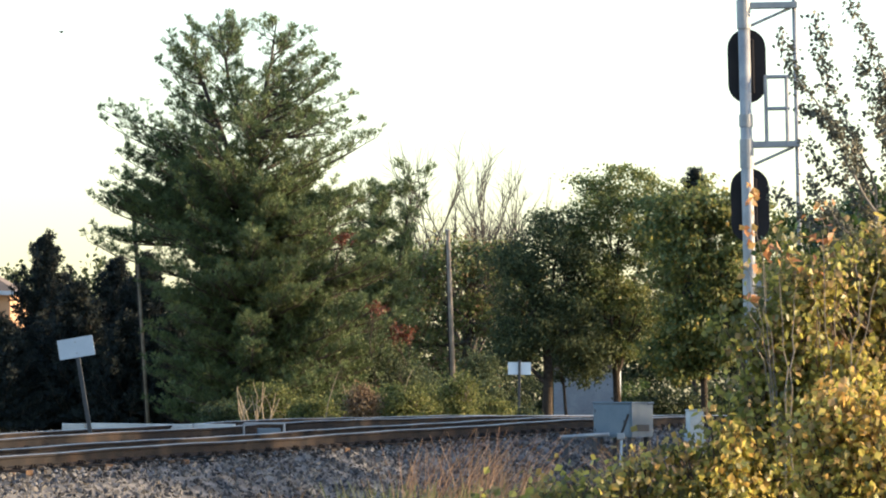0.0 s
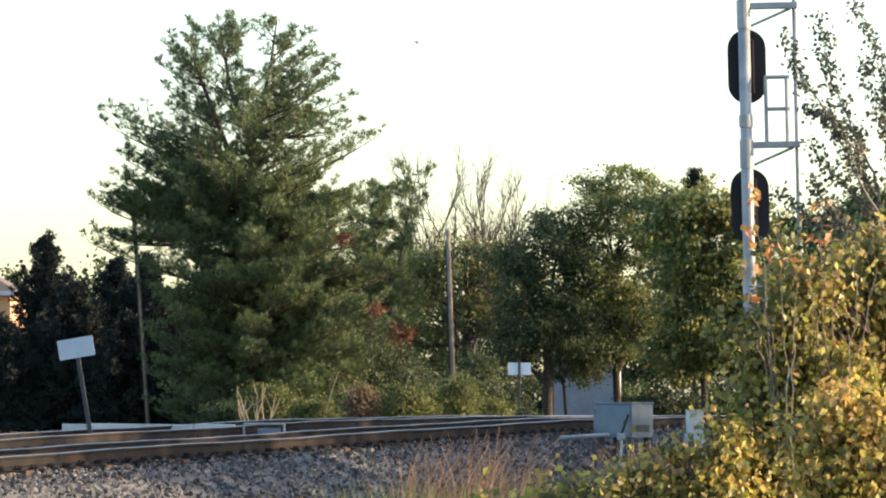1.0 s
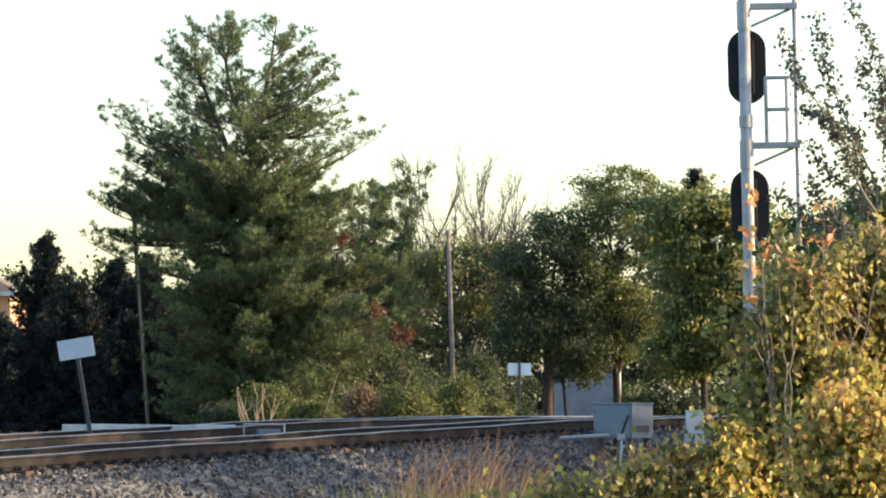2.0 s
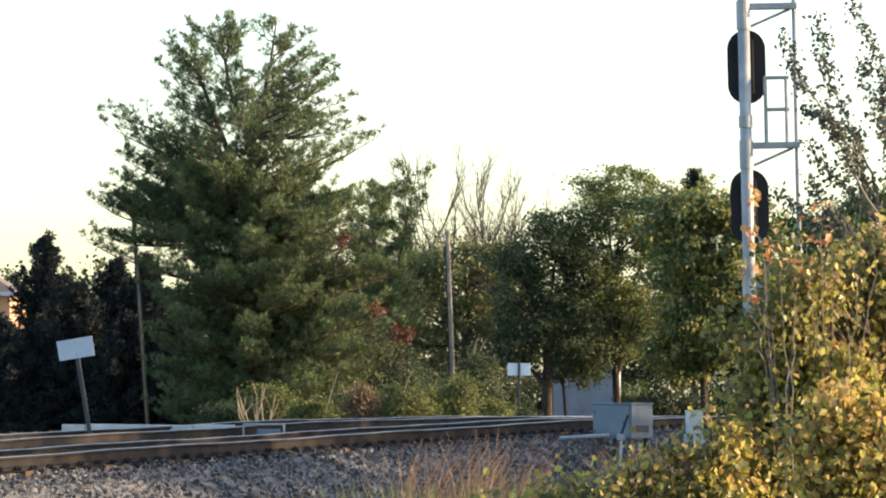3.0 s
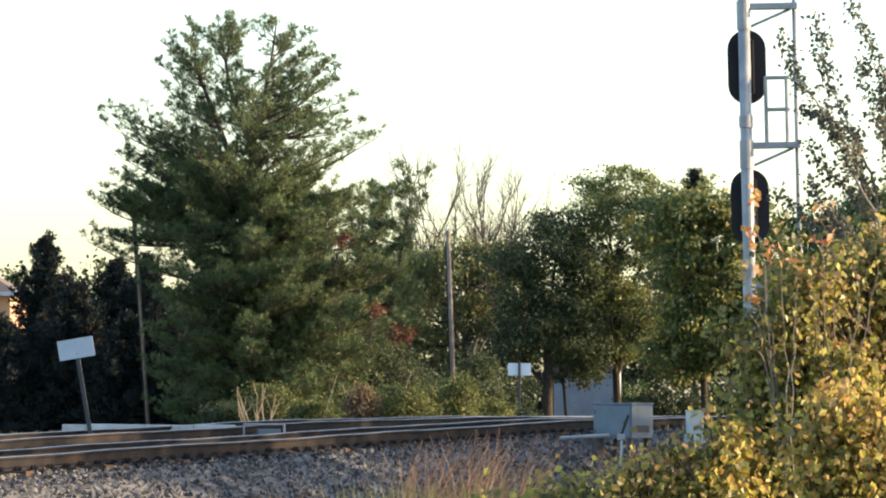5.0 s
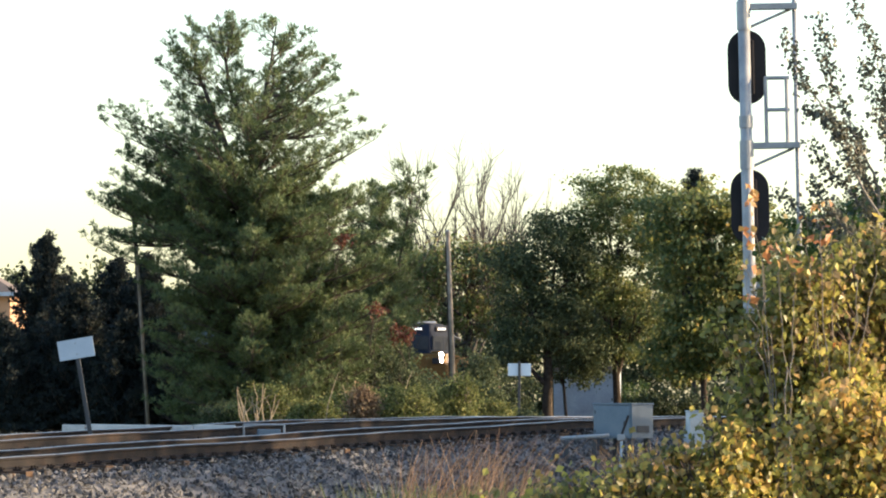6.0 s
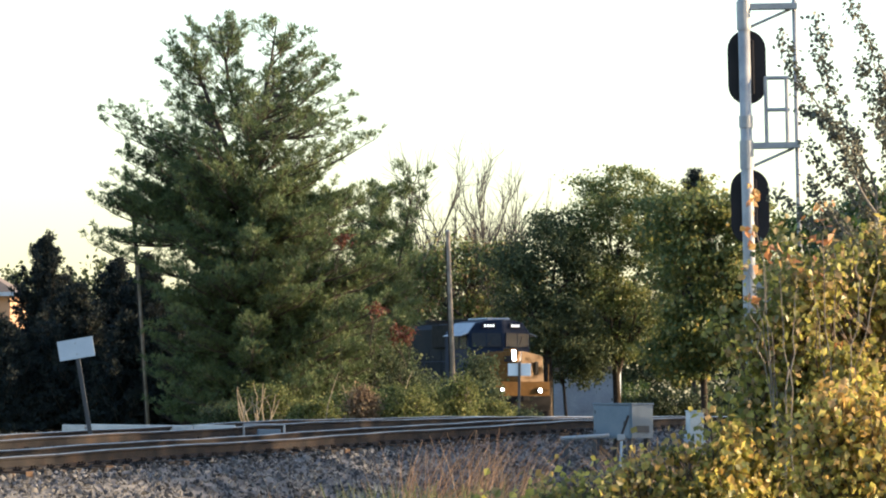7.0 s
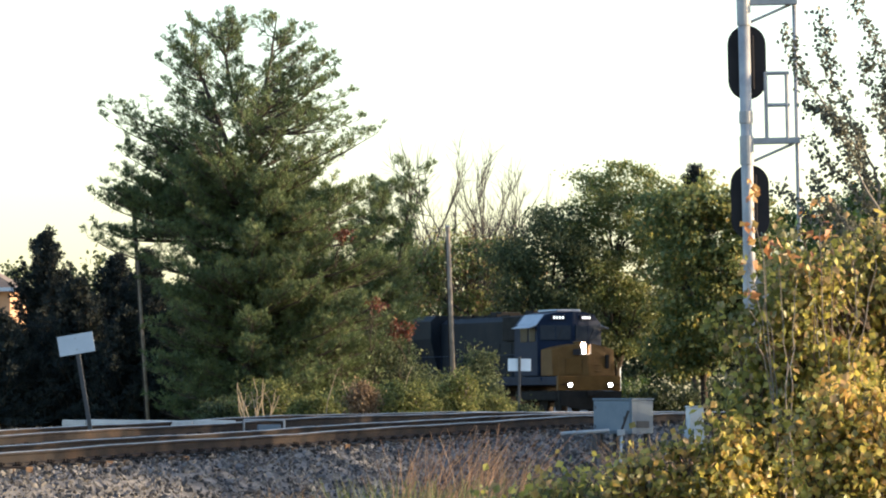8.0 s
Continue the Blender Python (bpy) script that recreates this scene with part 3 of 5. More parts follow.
# junipers by the house, dark in themselves and darkened further for shade
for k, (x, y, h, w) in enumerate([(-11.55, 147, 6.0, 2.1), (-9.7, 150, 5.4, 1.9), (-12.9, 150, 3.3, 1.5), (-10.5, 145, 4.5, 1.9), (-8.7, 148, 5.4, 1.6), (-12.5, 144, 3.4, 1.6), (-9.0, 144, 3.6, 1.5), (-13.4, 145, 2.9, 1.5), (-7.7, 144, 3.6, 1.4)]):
    conifer("juniper_tree", pose(x, y, gz(x, y) - 0.1), "dense juniper tree with a pointed top, shade in its dark colour", [[(0, 0, 0), (0.03, 0, h * 0.6), (0, 0, h)]],
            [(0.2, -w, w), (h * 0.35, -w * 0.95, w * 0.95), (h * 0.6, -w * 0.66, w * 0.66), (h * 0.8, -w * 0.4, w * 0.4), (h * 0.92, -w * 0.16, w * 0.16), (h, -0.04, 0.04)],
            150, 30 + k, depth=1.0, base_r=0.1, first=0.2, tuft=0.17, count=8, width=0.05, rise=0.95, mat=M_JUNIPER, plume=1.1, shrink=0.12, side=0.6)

# woods beyond the line
broadleaf("broadleaf_tree", pose(5.3, 256, 1.0), "dark green broadleaf tree with a low dense crown",
          [(-1.6, 0, 8.2, 1.5, 1.5, 1.4), (0.4, 0, 9.6, 1.6, 1.5, 1.3), (1.7, 0, 8.0, 1.4, 1.5, 1.6), (-0.9, -.5, 6.0, 2.0, 1.5, 1.5), (1.0, -0.6, 5.0, 2.0, 1.5, 1.6), (-1.8, 0, 4.2, 1.3, 1.4, 1.2), (2.2, .3, 3.6, 1.2, 1.3, 1.2)],
          6.0, 0.3, 0.17, 30000, M_DARKLEAF, 51, clumps=40)
broadleaf("broadleaf_tree", pose(8.9, 257, 1.0), "tall light-green broadleaf tree with a feathery top",
          [(-0.6, 0, 12.2, 1.7, 1.5, 1.1), (1.2, 0, 12.0, 1.6, 1.5, 1.2), (-1.6, 0, 10.2, 1.5, 1.5, 1.4), (0.4, -.5, 9.6, 2.0, 1.5, 1.6), (2.0, 0, 9.4, 1.5, 1.5, 1.5), (-0.9, -.6, 7.2, 1.9, 1.5, 1.5), (1.3, -.6, 6.3, 2.0, 1.5, 1.5), (0.2, -.3, 4.3, 1.8, 1.3, 1.0)],
          7.5, 0.22, 0.17, 30000, M_LEAFLIT, 52, clumps=36, clump_r=0.32)
broadleaf("broadleaf_tree", pose(13.0, 252, 1.0), "broad green tree with a few turned leaves",
          [(-1.5, 0, 10.6, 1.6, 1.5, 1.3), (0.7, 0, 11.0, 1.8, 1.5, 1.2), (2.4, 0, 9.8, 1.7, 1.5, 1.5), (-1.2, -.5, 8.2, 1.9, 1.6, 1.6), (1.3, -.6, 7.6, 2.0, 1.6, 1.6), (3.0, 0, 6.8, 1.5, 1.5, 1.6), (-1.0, -.6, 5.4, 1.9, 1.5, 1.5), (1.0, -.8, 4.4, 2.2, 1.5, 1.5), (-1.3, 0, 3.0, 1.4, 1.2, 1.0)],
          7.0, 0.2, 0.25, 26000, M_LEAFLIT, 53, clumps=38, clump_r=0.36, extra=(M_YELLOW, 0.1, "yellowing autumn leaves"))
conifer("conifer_tree", pose(13.7, 275, 1.0), "dark pointed conifer top behind the broadleaf trees", [[(0, 0, 0), (0, 0, 8), (0, 0, 14.0)]], [(7.0, -2.4, 2.4), (10, -1.9, 1.9), (12.0, -1.1, 1.1), (13.2, -0.75, 0.75), (14.2, -0.25, 0.3)], 130, 61, depth=1.0,
        first=7.0, tuft=0.24, count=7, width=0.05, rise=0.7, mat=M_JUNIPER)
broadleaf("broadleaf_tree", pose(19.0, 245, 1.0), "green broadleaf tree at the edge of the woods",
          [(-1.5, 0, 9.0, 2.0, 1.6, 1.6), (1.0, 0, 10.2, 2.0, 1.6, 1.5), (2.8, 0, 8.8, 1.9, 1.6, 1.6), (0, -.6, 6.4, 2.4, 1.6, 1.8), (2.4, -.5, 5.4, 2.2, 1.6, 1.8), (-1.6, -.4, 4.4, 2.0, 1.5, 1.6)],
          6.0, 0.25, 0.19, 22000, M_LEAF, 54, clumps=36)
broadleaf("broadleaf_tree", pose(0.6, 264, 1.0), "thin brownish-green tree behind the railway line",
          [(-2.4, 0, 8.2, 1.8, 1.6, 1.5), (0.2, 0, 8.8, 1.9, 1.6, 1.2), (2.6, 0, 8.2, 1.8, 1.6, 1.4), (-1.6, 0, 5.8, 2.2, 1.6, 1.6), (1.4, 0, 5.6, 2.2, 1.6, 1.6), (3.6, 0, 5.0, 1.8, 1.6, 1.6), (-3.4, 0, 4.2, 1.6, 1.6, 1.6), (0, 0, 3.0, 2.6, 1.6, 1.4)],
          5.5, 0.22, 0.2, 24000, M_LEAFLIT, 55, clumps=36, extra=(M_BROWN, 0.2, "browning leaves"))
broadleaf("broadleaf_tree", pose(6.4, 262, 0.9), "thin dark tree with open drooping branches",
          [(-0.9, 0, 4.6, 0.9, 0.8, 0.8), (0.5, 0, 4.9, 1.0, 0.8, 0.8), (1.6, 0, 4.4, 0.9, 0.8, 0.9), (-0.3, 0, 3.2, 1.0, 0.8, 0.9), (1.2, 0, 3.0, 0.9, 0.8, 0.8)],
          3.2, 0.1, 0.17, 3600, M_DARKLEAF, 58, clumps=26, clump_r=0.3)
bare_tree("bare_tree", pose(1.5, 292, 1.0), "leafless grey tree with fine upright twigs", 15.2, 0.36, 71, stems=10)
for k, (x, y, h) in enumerate([(-14, 300, 9), (-6, 310, 9), (24, 268, 10), (9, 300, 8), (17, 300, 10), (30, 262, 11)]):
    broadleaf("broadleaf_tree", pose(x, y, 1.0), "green broadleaf tree in the woods behind the line",
              [(-2, 0, h * 0.75, 2.2, 1.8, h * 0.2), (1, 0, h * 0.85, 2.4, 1.8, h * 0.17), (3, 0, h * 0.65, 2.0, 1.8, h * 0.2), (0, 0, h * 0.5, 2.8, 1.8, h * 0.2), (-3, 0, h * 0.4, 2.0, 1.8, h * 0.2), (2.4, 0, h * 0.3, 2.4, 1.8, h * 0.18)],
              h * 0.5, 0.25, 0.24, 12000, M_DARKLEAF, 80 + k, clumps=30)

# brush along the far side of the line
for k, (x, y, h, w, mat) in enumerate([
        (-4.2, 121, 1.3, 0.9, M_BUSH), (-3.0, 120, 0.9, 0.7, M_BUSH), (-2.0, 122, 1.2, 0.8, M_BUSH), (-1.1, 119, 1.25, 0.7, M_BUSH), (-0.2, 121, 1.2, 0.7, M_BUSH),
        (0.42, 119, 1.5, 0.42, M_BUSH), (-0.75, 117.5, 1.15, 0.6, M_BUSH), (-1.85, 117.5, 1.2, 0.28, M_BROWN), (1.1, 121, 0.8, 0.7, M_BUSH), (1.8, 122, 0.65, 0.6, M_DARKLEAF), (-5.2, 122, 0.8, 0.7, M_DARKLEAF)]):
    broadleaf("bush", pose(x, y, gz(x, y) - 0.05), "low leafy green roadside bush" if mat is not M_BROWN else "low bush with dry brown leaves",
              [(-w * 0.5, 0, h * 0.6, w * 0.55, 0.5, h * 0.35), (w * 0.4, 0, h * 0.55, w * 0.55, 0.5, h * 0.35), (0, 0, h * 0.75, w * 0.45, 0.5, h * 0.3), (0, -.2, h * 0.3, w * 0.8, 0.5, h * 0.25)],
              h * 0.35, 0.03, 0.075, 4200, mat, 100 + k, clumps=26, category="bush", clump_r=0.13, group="brush beside the line", wood=M_TWIG)
for k, (x, y, z, w) in enumerate([(-1.05, 138.5, 2.7, 0.34), (-2.7, 137, 5.3, 0.16), (-1.75, 137.5, 3.4, 0.2)]):
    broadleaf("red_shrub", pose(x, y, gz(x, y)), "slender shrub tip with red autumn leaves", [(0, 0, z, w, 0.3, w * 0.8)], z * 0.8, 0.008, 0.09, 150 if k else 330, M_RED, 120 + k, clumps=12, category="shrub", clump_r=0.1)

# shaded shrubs under the pine
for k, (x, y, h, w) in enumerate([(-6.2, 142, 2.4, 1.2), (-4.8, 143, 2.6, 1.3), (-3.3, 142, 2.8, 1.3), (-1.9, 143, 3.2, 1.3), (-1.0, 145, 2.0, 0.8)]):
    broadleaf("shrub", pose(x, y, gz(x, y) - 0.05), "dark green shrub in the shade under the pine",
              [(-w * 0.5, 0, h * 0.55, w * 0.55, 0.7, h * 0.38), (w * 0.5, 0, h * 0.55, w * 0.55, 0.7, h * 0.38), (0, 0, h * 0.72, w * 0.5, 0.6, h * 0.3), (0, -.2, h * 0.28, w * 0.9, 0.6, h * 0.25)],
              h * 0.35, 0.035, 0.1, 4800, M_DARKLEAF, 900 + k, clumps=24, category="shrub", clump_r=0.18, group="shrubs under the pine")

# dark shrubs between the pole and the line
for k, (x, y, h, w) in enumerate([(1.3, 178, 3.0, 0.55), (-0.6, 177, 2.0, 0.6), (0.75, 179, 2.1, 0.6), (-0.7, 172, 1.75, 0.9), (0.35, 176, 1.8, 0.8), (1.25, 174, 1.75, 0.8), (-8.6, 166, 3.2, 1.5), (-6.6, 168, 3.3, 1.5), (-4.6, 167, 3.4, 1.5), (-2.8, 168, 3.4, 1.4)]):
    broadleaf("shrub", pose(x, y, gz(x, y) - 0.05), "dark green shrub between the pine and the line",
              [(-w * 0.5, 0, h * 0.55, w * 0.55, 0.7, h * 0.38), (w * 0.5, 0, h * 0.55, w * 0.55, 0.7, h * 0.38), (0, 0, h * 0.72, w * 0.5, 0.6, h * 0.3), (0, -.2, h * 0.28, w * 0.9, 0.6, h * 0.25)],
              h * 0.35, 0.035, 0.13, 3400, M_DARKLEAF, 930 + k, clumps=24, category="shrub", clump_r=0.2, group="shrubs beside the line")

# undergrowth at the foot of the woods
for k in range(16):
    x, y = -22 + k * 3.4 + rng.uniform(-1, 1), 268 + rng.uniform(-6, 22) - (6 if k > 8 else 0)
    if 3.5 < x < 9.5:
        y = 292
    h = rng.uniform(2.2, 4.2)
    broadleaf("thicket", pose(x, y, 0.8), "dark leafy thicket at the foot of the woods",
              [(-1.5, 0, h * 0.5, 1.4, 1.0, h * 0.4), (0, 0, h * 0.65, 1.5, 1.0, h * 0.35), (1.5, 0, h * 0.5, 1.4, 1.0, h * 0.4), (0, -.4, h * 0.25, 2.2, 1.0, h * 0.25)],
              h * 0.3, 0.05, 0.2, 4200, M_DARKLEAF if k % 3 else M_LEAF, 140 + k, clumps=24, category="bush", clump_r=0.32, group="undergrowth of the woods")

# unseen trees added on the sun's side, whose shade falls across the line
for k, (x, y, h) in enumerate([(25, 76.6, 8.5), (27, 84.6, 8), (23, 89.1, 8.5), (25, 93.6, 9), (26, 101.6, 8.5), (27, 152.6, 14), (26, 160.6, 13), (27, 203.6, 12), (27, 211.6, 12), (25, 219.1, 13), (26, 227.0, 14), (27, 223.6, 13.5), (26, 242.9, 14), (29, 242.4, 13.5), (23.5, 242.2, 12.5)]):
    broadleaf("broadleaf_tree", pose(x, y, gz(x, y)), "unseen broadleaf tree added to shade the line from the sun",
              [(-1.5, -2.2, h * 0.72, 2.0, 2.2, h * 0.22), (0, 1.6, h * 0.8, 2.0, 2.4, h * 0.18), (1.5, -0.5, h * 0.62, 2.2, 2.4, h * 0.22), (0, 2.4, h * 0.45, 2.2, 2.2, h * 0.22), (0, -2.4, h * 0.4, 2.2, 2.2, h * 0.22), (0, 0, h * 0.22, 2.0, 3.4, h * 0.18)],
              h * 0.5, 0.22, 0.34, 6500 if y < 200 else 12000, M_LEAF, 170 + k, clumps=22, clump_r=0.6, group="trees on the sunny side")

# the far edge of the woods
for k in range(13):
    x, y, h = -26 + k * 5.2, 300 + 8 * (k % 3), 10.2 + 1.3 * math.sin(k * 1.7) + (1.8 if k in (6, 7) else 0)
    broadleaf("broadleaf_tree", pose(x, y, 0.8), "dense dark green tree at the far edge of the woods",
              [(-2, 0, h * 0.6, 2.0, 1.2, h * 0.3), (0.5, 0, h * 0.7, 2.0, 1.2, h * 0.28), (2.2, 0, h * 0.55, 1.8, 1.2, h * 0.32), (0, 0, h * 0.25, 3.0, 1.2, h * 0.25)],
              h * 0.4, 0.15, 0.36, 3400, M_DARKLEAF, 500 + k, clumps=24, clump_r=0.5, group="far edge of the woods")
# unseen trees behind the camera, added to hold low sky light off the place
for k in range(15):
    x, y, h = -49 + k * 7, -20 - 5 * (k % 2), 11 + 2 * math.sin(k * 2.1)
    broadleaf("broadleaf_tree", pose(x, y, gz(x, y)), "unseen broadleaf tree behind the camera, added to block low sky",
              [(-2.2, 0, h * 0.7, 2.6, 1.6, h * 0.28), (1.5, 0, h * 0.75, 2.8, 1.6, h * 0.25), (0, 0, h * 0.4, 3.6, 1.6, h * 0.3), (0, 0, h * 0.15, 3.6, 1.4, h * 0.16)],
              h * 0.5, 0.22, 0.62, 2300, M_LEAF, 530 + k, clumps=24, clump_r=0.7, group="woods facing the line")
q = np.random.default_rng(77)
stem = []
for k in range(11):
    u = (k - 5) / 5
    bough(stem, (0.1 * u, q.normal() * 0.02, 0), unit(np.array([0.75 * u + q.normal() * 0.2, q.normal() * 0.2, 1.0])), q.uniform(0.95, 1.35), 0.022, 7, 0.35, jitter=0.15, lift=0.25 + 0.3 * abs(u), q=q)
    if k % 2:
        i = len(stem) - 4
        bough(stem, stem[i][1], unit(np.array([-0.5 * u + q.normal() * 0.4, 0.1, 0.8])), 0.4, 0.013, 4, 0.3, jitter=0.2, q=q)
tree_object("bare_shrub", pose(-4.3, 116.5, gz(-4.3, 116.5) - 0.05), "leafless shrub with pale crooked stems", "shrub", stem, M_PALESTEM, [])
for x in (-2.75, -2.15, -1.05):
    stem = []
    bough(stem, (0, 0, 0), (0.04, 0, 1.0), q.uniform(1.2, 1.7), 0.016, 6, 0.4, jitter=0.08, q=q)
    tree_object("dead_stalk", pose(x, 117.8, gz(x, 117.8) - 0.05), "thin pale dead stalk standing in the brush", "stalk", stem, M_PALESTEM, [], "dead stalks in the brush")
# unseen trees beyond the house, added to keep bright sky off the train's side
for k in range(9):
    x, y, h = -32 - 4 * (k % 2), 170 + k * 13, 13 + 2 * math.sin(k * 2.3)
    broadleaf("broadleaf_tree", pose(x, y, 0.9), "unseen broadleaf tree added beyond the house to block sky reflections",
              [(0, -2.5, h * 0.7, 1.8, 3.0, h * 0.28), (0, 2.5, h * 0.75, 1.8, 3.0, h * 0.25), (0, 0, h * 0.4, 1.8, 4.6, h * 0.3), (0, 0, h * 0.15, 1.6, 4.8, h * 0.16)],
              h * 0.5, 0.22, 0.62, 2300, M_LEAF, 560 + k, clumps=24, clump_r=0.7, group="woods beside the house")


# ---- railway things ----
def signal():
    d = 92.0
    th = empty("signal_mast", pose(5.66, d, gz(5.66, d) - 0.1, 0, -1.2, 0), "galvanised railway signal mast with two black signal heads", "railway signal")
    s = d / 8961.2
    part("mast", rodded((0, 0, 0), (0, 0, 9.6), 0.112, 0.108, 18), M_GALV, th, smooth=True)
    part("rear_upright", rodded((0.93, 0.1, 2.0), (0.93, 0.1, 9.6), 0.043, seg=10), M_GALV, th, smooth=True)
    z0 = gz(5.52, d) - 0.1
    for k, y in enumerate((8, 255, 502)):
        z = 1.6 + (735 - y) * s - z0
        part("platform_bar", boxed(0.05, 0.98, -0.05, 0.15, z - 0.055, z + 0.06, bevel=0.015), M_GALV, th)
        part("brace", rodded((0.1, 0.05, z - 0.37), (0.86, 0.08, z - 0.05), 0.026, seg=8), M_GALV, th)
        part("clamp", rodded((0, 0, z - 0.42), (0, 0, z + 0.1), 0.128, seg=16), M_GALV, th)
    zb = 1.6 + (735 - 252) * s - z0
    for x in (0.37, 0.75):
        part("ladder_rail", rodded((x, -0.02, zb), (x, -0.02, zb + 1.22), 0.036, seg=8), M_GALV, th)
    for z in (0.62, 1.2):
        part("rung", rodded((0.35, -0.02, zb + z), (0.8, -0.02, zb + z), 0.036, seg=8), M_GALV, th)
    part("collar", rodded((0, 0, zb + 0.3), (0, 0, zb + 0.52), 0.128, seg=16), M_GALV, th)
    for y in (114, 362):
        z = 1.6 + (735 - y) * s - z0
        pr = []
        w, h = 0.35, 0.68
        for a in range(0, 181, 15):
            pr.append((w * math.cos(radians(a)), h - w + w * math.sin(radians(a))))
        for a in range(180, 361, 15):
            pr.append((w * math.cos(radians(a)), -(h - w) + w * math.sin(radians(a))))
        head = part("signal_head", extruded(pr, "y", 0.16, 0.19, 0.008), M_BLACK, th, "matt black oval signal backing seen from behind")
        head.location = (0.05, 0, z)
        part("lamp_case", boxed(-0.13, 0.13, 0.10, 0.2, -0.5, 0.5, bevel=0.03), M_BLACK, head)
        for k in (-0.42, 0, 0.42):
            part("visor", rodded((0, 0.19, k), (0, 0.48, k - 0.03), 0.14, 0.13, 14), M_BLACK, head)
        part("bracket", boxed(-0.1, 0.06, -0.02, 0.14, -0.06, 0.06, bevel=0.01), M_GALV, head)


def equipment_case():
    x, y = 3.15, 88.5
    z = gz(x, y)
    th = empty("equipment_case", pose(x, y, 0, 0, 0, -35), "grey-blue metal trackside equipment case on legs", "equipment case")
    part("body", boxed(-0.4, 0.4, -0.34, 0.34, 1.2, 1.78, bevel=0.012), M_BOX, th)
    part("lid", boxed(-0.415, 0.415, -0.36, 0.355, 1.784, 1.815, bevel=0.012), M_BOX, th)
    door = part("door", boxed(-0.36, 0.36, -0.358, -0.342, 1.24, 1.75, bevel=0.006), M_BOX, th)
    part("latch", boxed(0.24, 0.29, -0.376, -0.36, 1.42, 1.5, bevel=0.005), M_POST, door)
    for k in (1.32, 1.66):
        part("hinge", rodded((-0.35, -0.364, k - 0.03), (-0.35, -0.364, k + 0.03), 0.01, seg=6), M_POST, door)
    part("vent", boxed(0.402, 0.41, -0.2, 0.2, 1.3, 1.42), M_POST, th)
    for a in (-0.32, 0.32):
        for b in (-0.26, 0.26):
            part("leg", boxed(a - 0.04, a + 0.04, b - 0.04, b + 0.04, z - 0.1, 1.2), M_POST, th)


def sign(name, x, y, z, w, h, paint, lean, yaw, back, label):
    """A blank white plate on a steel post; back: the plate is on the far side of its post."""
    g = gz(x, y)
    th = empty(name, pose(x, y, g - 0.1, 0, lean, yaw), label, "sign")
    top = z - g + 0.1
    part("post", boxed(-0.035, 0.035, -0.02, 0.02, 0, top + (h * 0.65 if back else -0.02 + h * 0.3), bevel=0.008), M_POST, th)
    pl = part("plate", boxed(-w / 2, w / 2, -0.004, 0.004, -h / 2, h / 2, bevel=0.003), paint, th, "blank white sign plate")
    pl.location = (0, 0.03 if back else -0.03, top)
    for k in (-1, 1):
        part("bolt", rodded((0, -0.046 if not back else -0.024, top + k * h * 0.28), (0, -0.03 if not back else -0.01, top + k * h * 0.28), 0.012, seg=8), M_GALV, th)
    return pl


signal()
equipment_case()
sign("track_sign", -5.77, 84, 2.73, 0.6, 0.33, M_SIGN, -9.5, -4, False, "blank white sign on a leaning steel post beside the track")
sign("track_sign", 2.02, 135, 2.82, 0.61, 0.33, M_WHITE, 0.5, -4, True, "white sign seen from behind on its post")


def pole(x, y, top, r, lean, label, mat):
    g = gz(x, y)
    th = empty("utility_pole", pose(x, y, g - 0.3, 0, lean, 0), label, "utility pole")
    part("shaft", rodded((0, 0, 0), (0, 0, top - g + 0.3), r * 1.15, r * 0.85, 14), mat, th, smooth=True)
    part("cap", rodded((0, 0, top - g + 0.3), (0, 0, top - g + 0.34), r * 0.9, r * 0.7, 14), M_GALV, th)
    part("ground_wire", rodded((-r * 1.3, -0.02, 0.2), (-r * 1.0, -0.02, top - g), 0.018, seg=6), M_BLACK, th)
    return th


pole(0.36, 150, 7.05, 0.075, -2.0, "weathered wooden utility pole without wires", M_POLE)
pole(-8.18, 141.2, 7.48, 0.05, -3.9, "thin weathered wooden pole among the trees", M_POLE)


# ---- locomotives ----
def ridged(half, front, back, fold, slope):
    """A body of mirrored half profile (x, z) whose front is folded to a ridge: fold sets it back towards the sides, slope towards the top."""
    bm = bmesh.new()
    z0 = min(z for _, z in half)
    sides = []
    for sx in (1, -1):
        f = [bm.verts.new((sx * x, front + fold * x + slope * (z - z0), z)) for x, z in half]
        r = [bm.verts.new((sx * x, back, z)) for x, z in half]
        bm.faces.new(f)
        bm.faces.new(r[::-1])
        for i in range(len(half) - 1):
            bm.faces.new((f[i], r[i], r[i + 1], f[i + 1]))
        sides.append((f, r))
    bmesh.ops.remove_doubles(bm, verts=bm.verts[:], dist=0.001)
    inner = [f for f in bm.faces if all(abs(v.co.x) < 0.001 for v in f.verts)]
    if inner:
        bmesh.ops.delete(bm, geom=inner, context="FACES")
    bmesh.ops.recalc_face_normals(bm, faces=bm.faces[:])
    sharp = [e for e in bm.edges if len(e.link_faces) == 2 and e.calc_face_angle(0) > 0.25]
    bmesh.ops.bevel(bm, geom=sharp, offset=0.03, segments=2, affect="EDGES")
    return bm


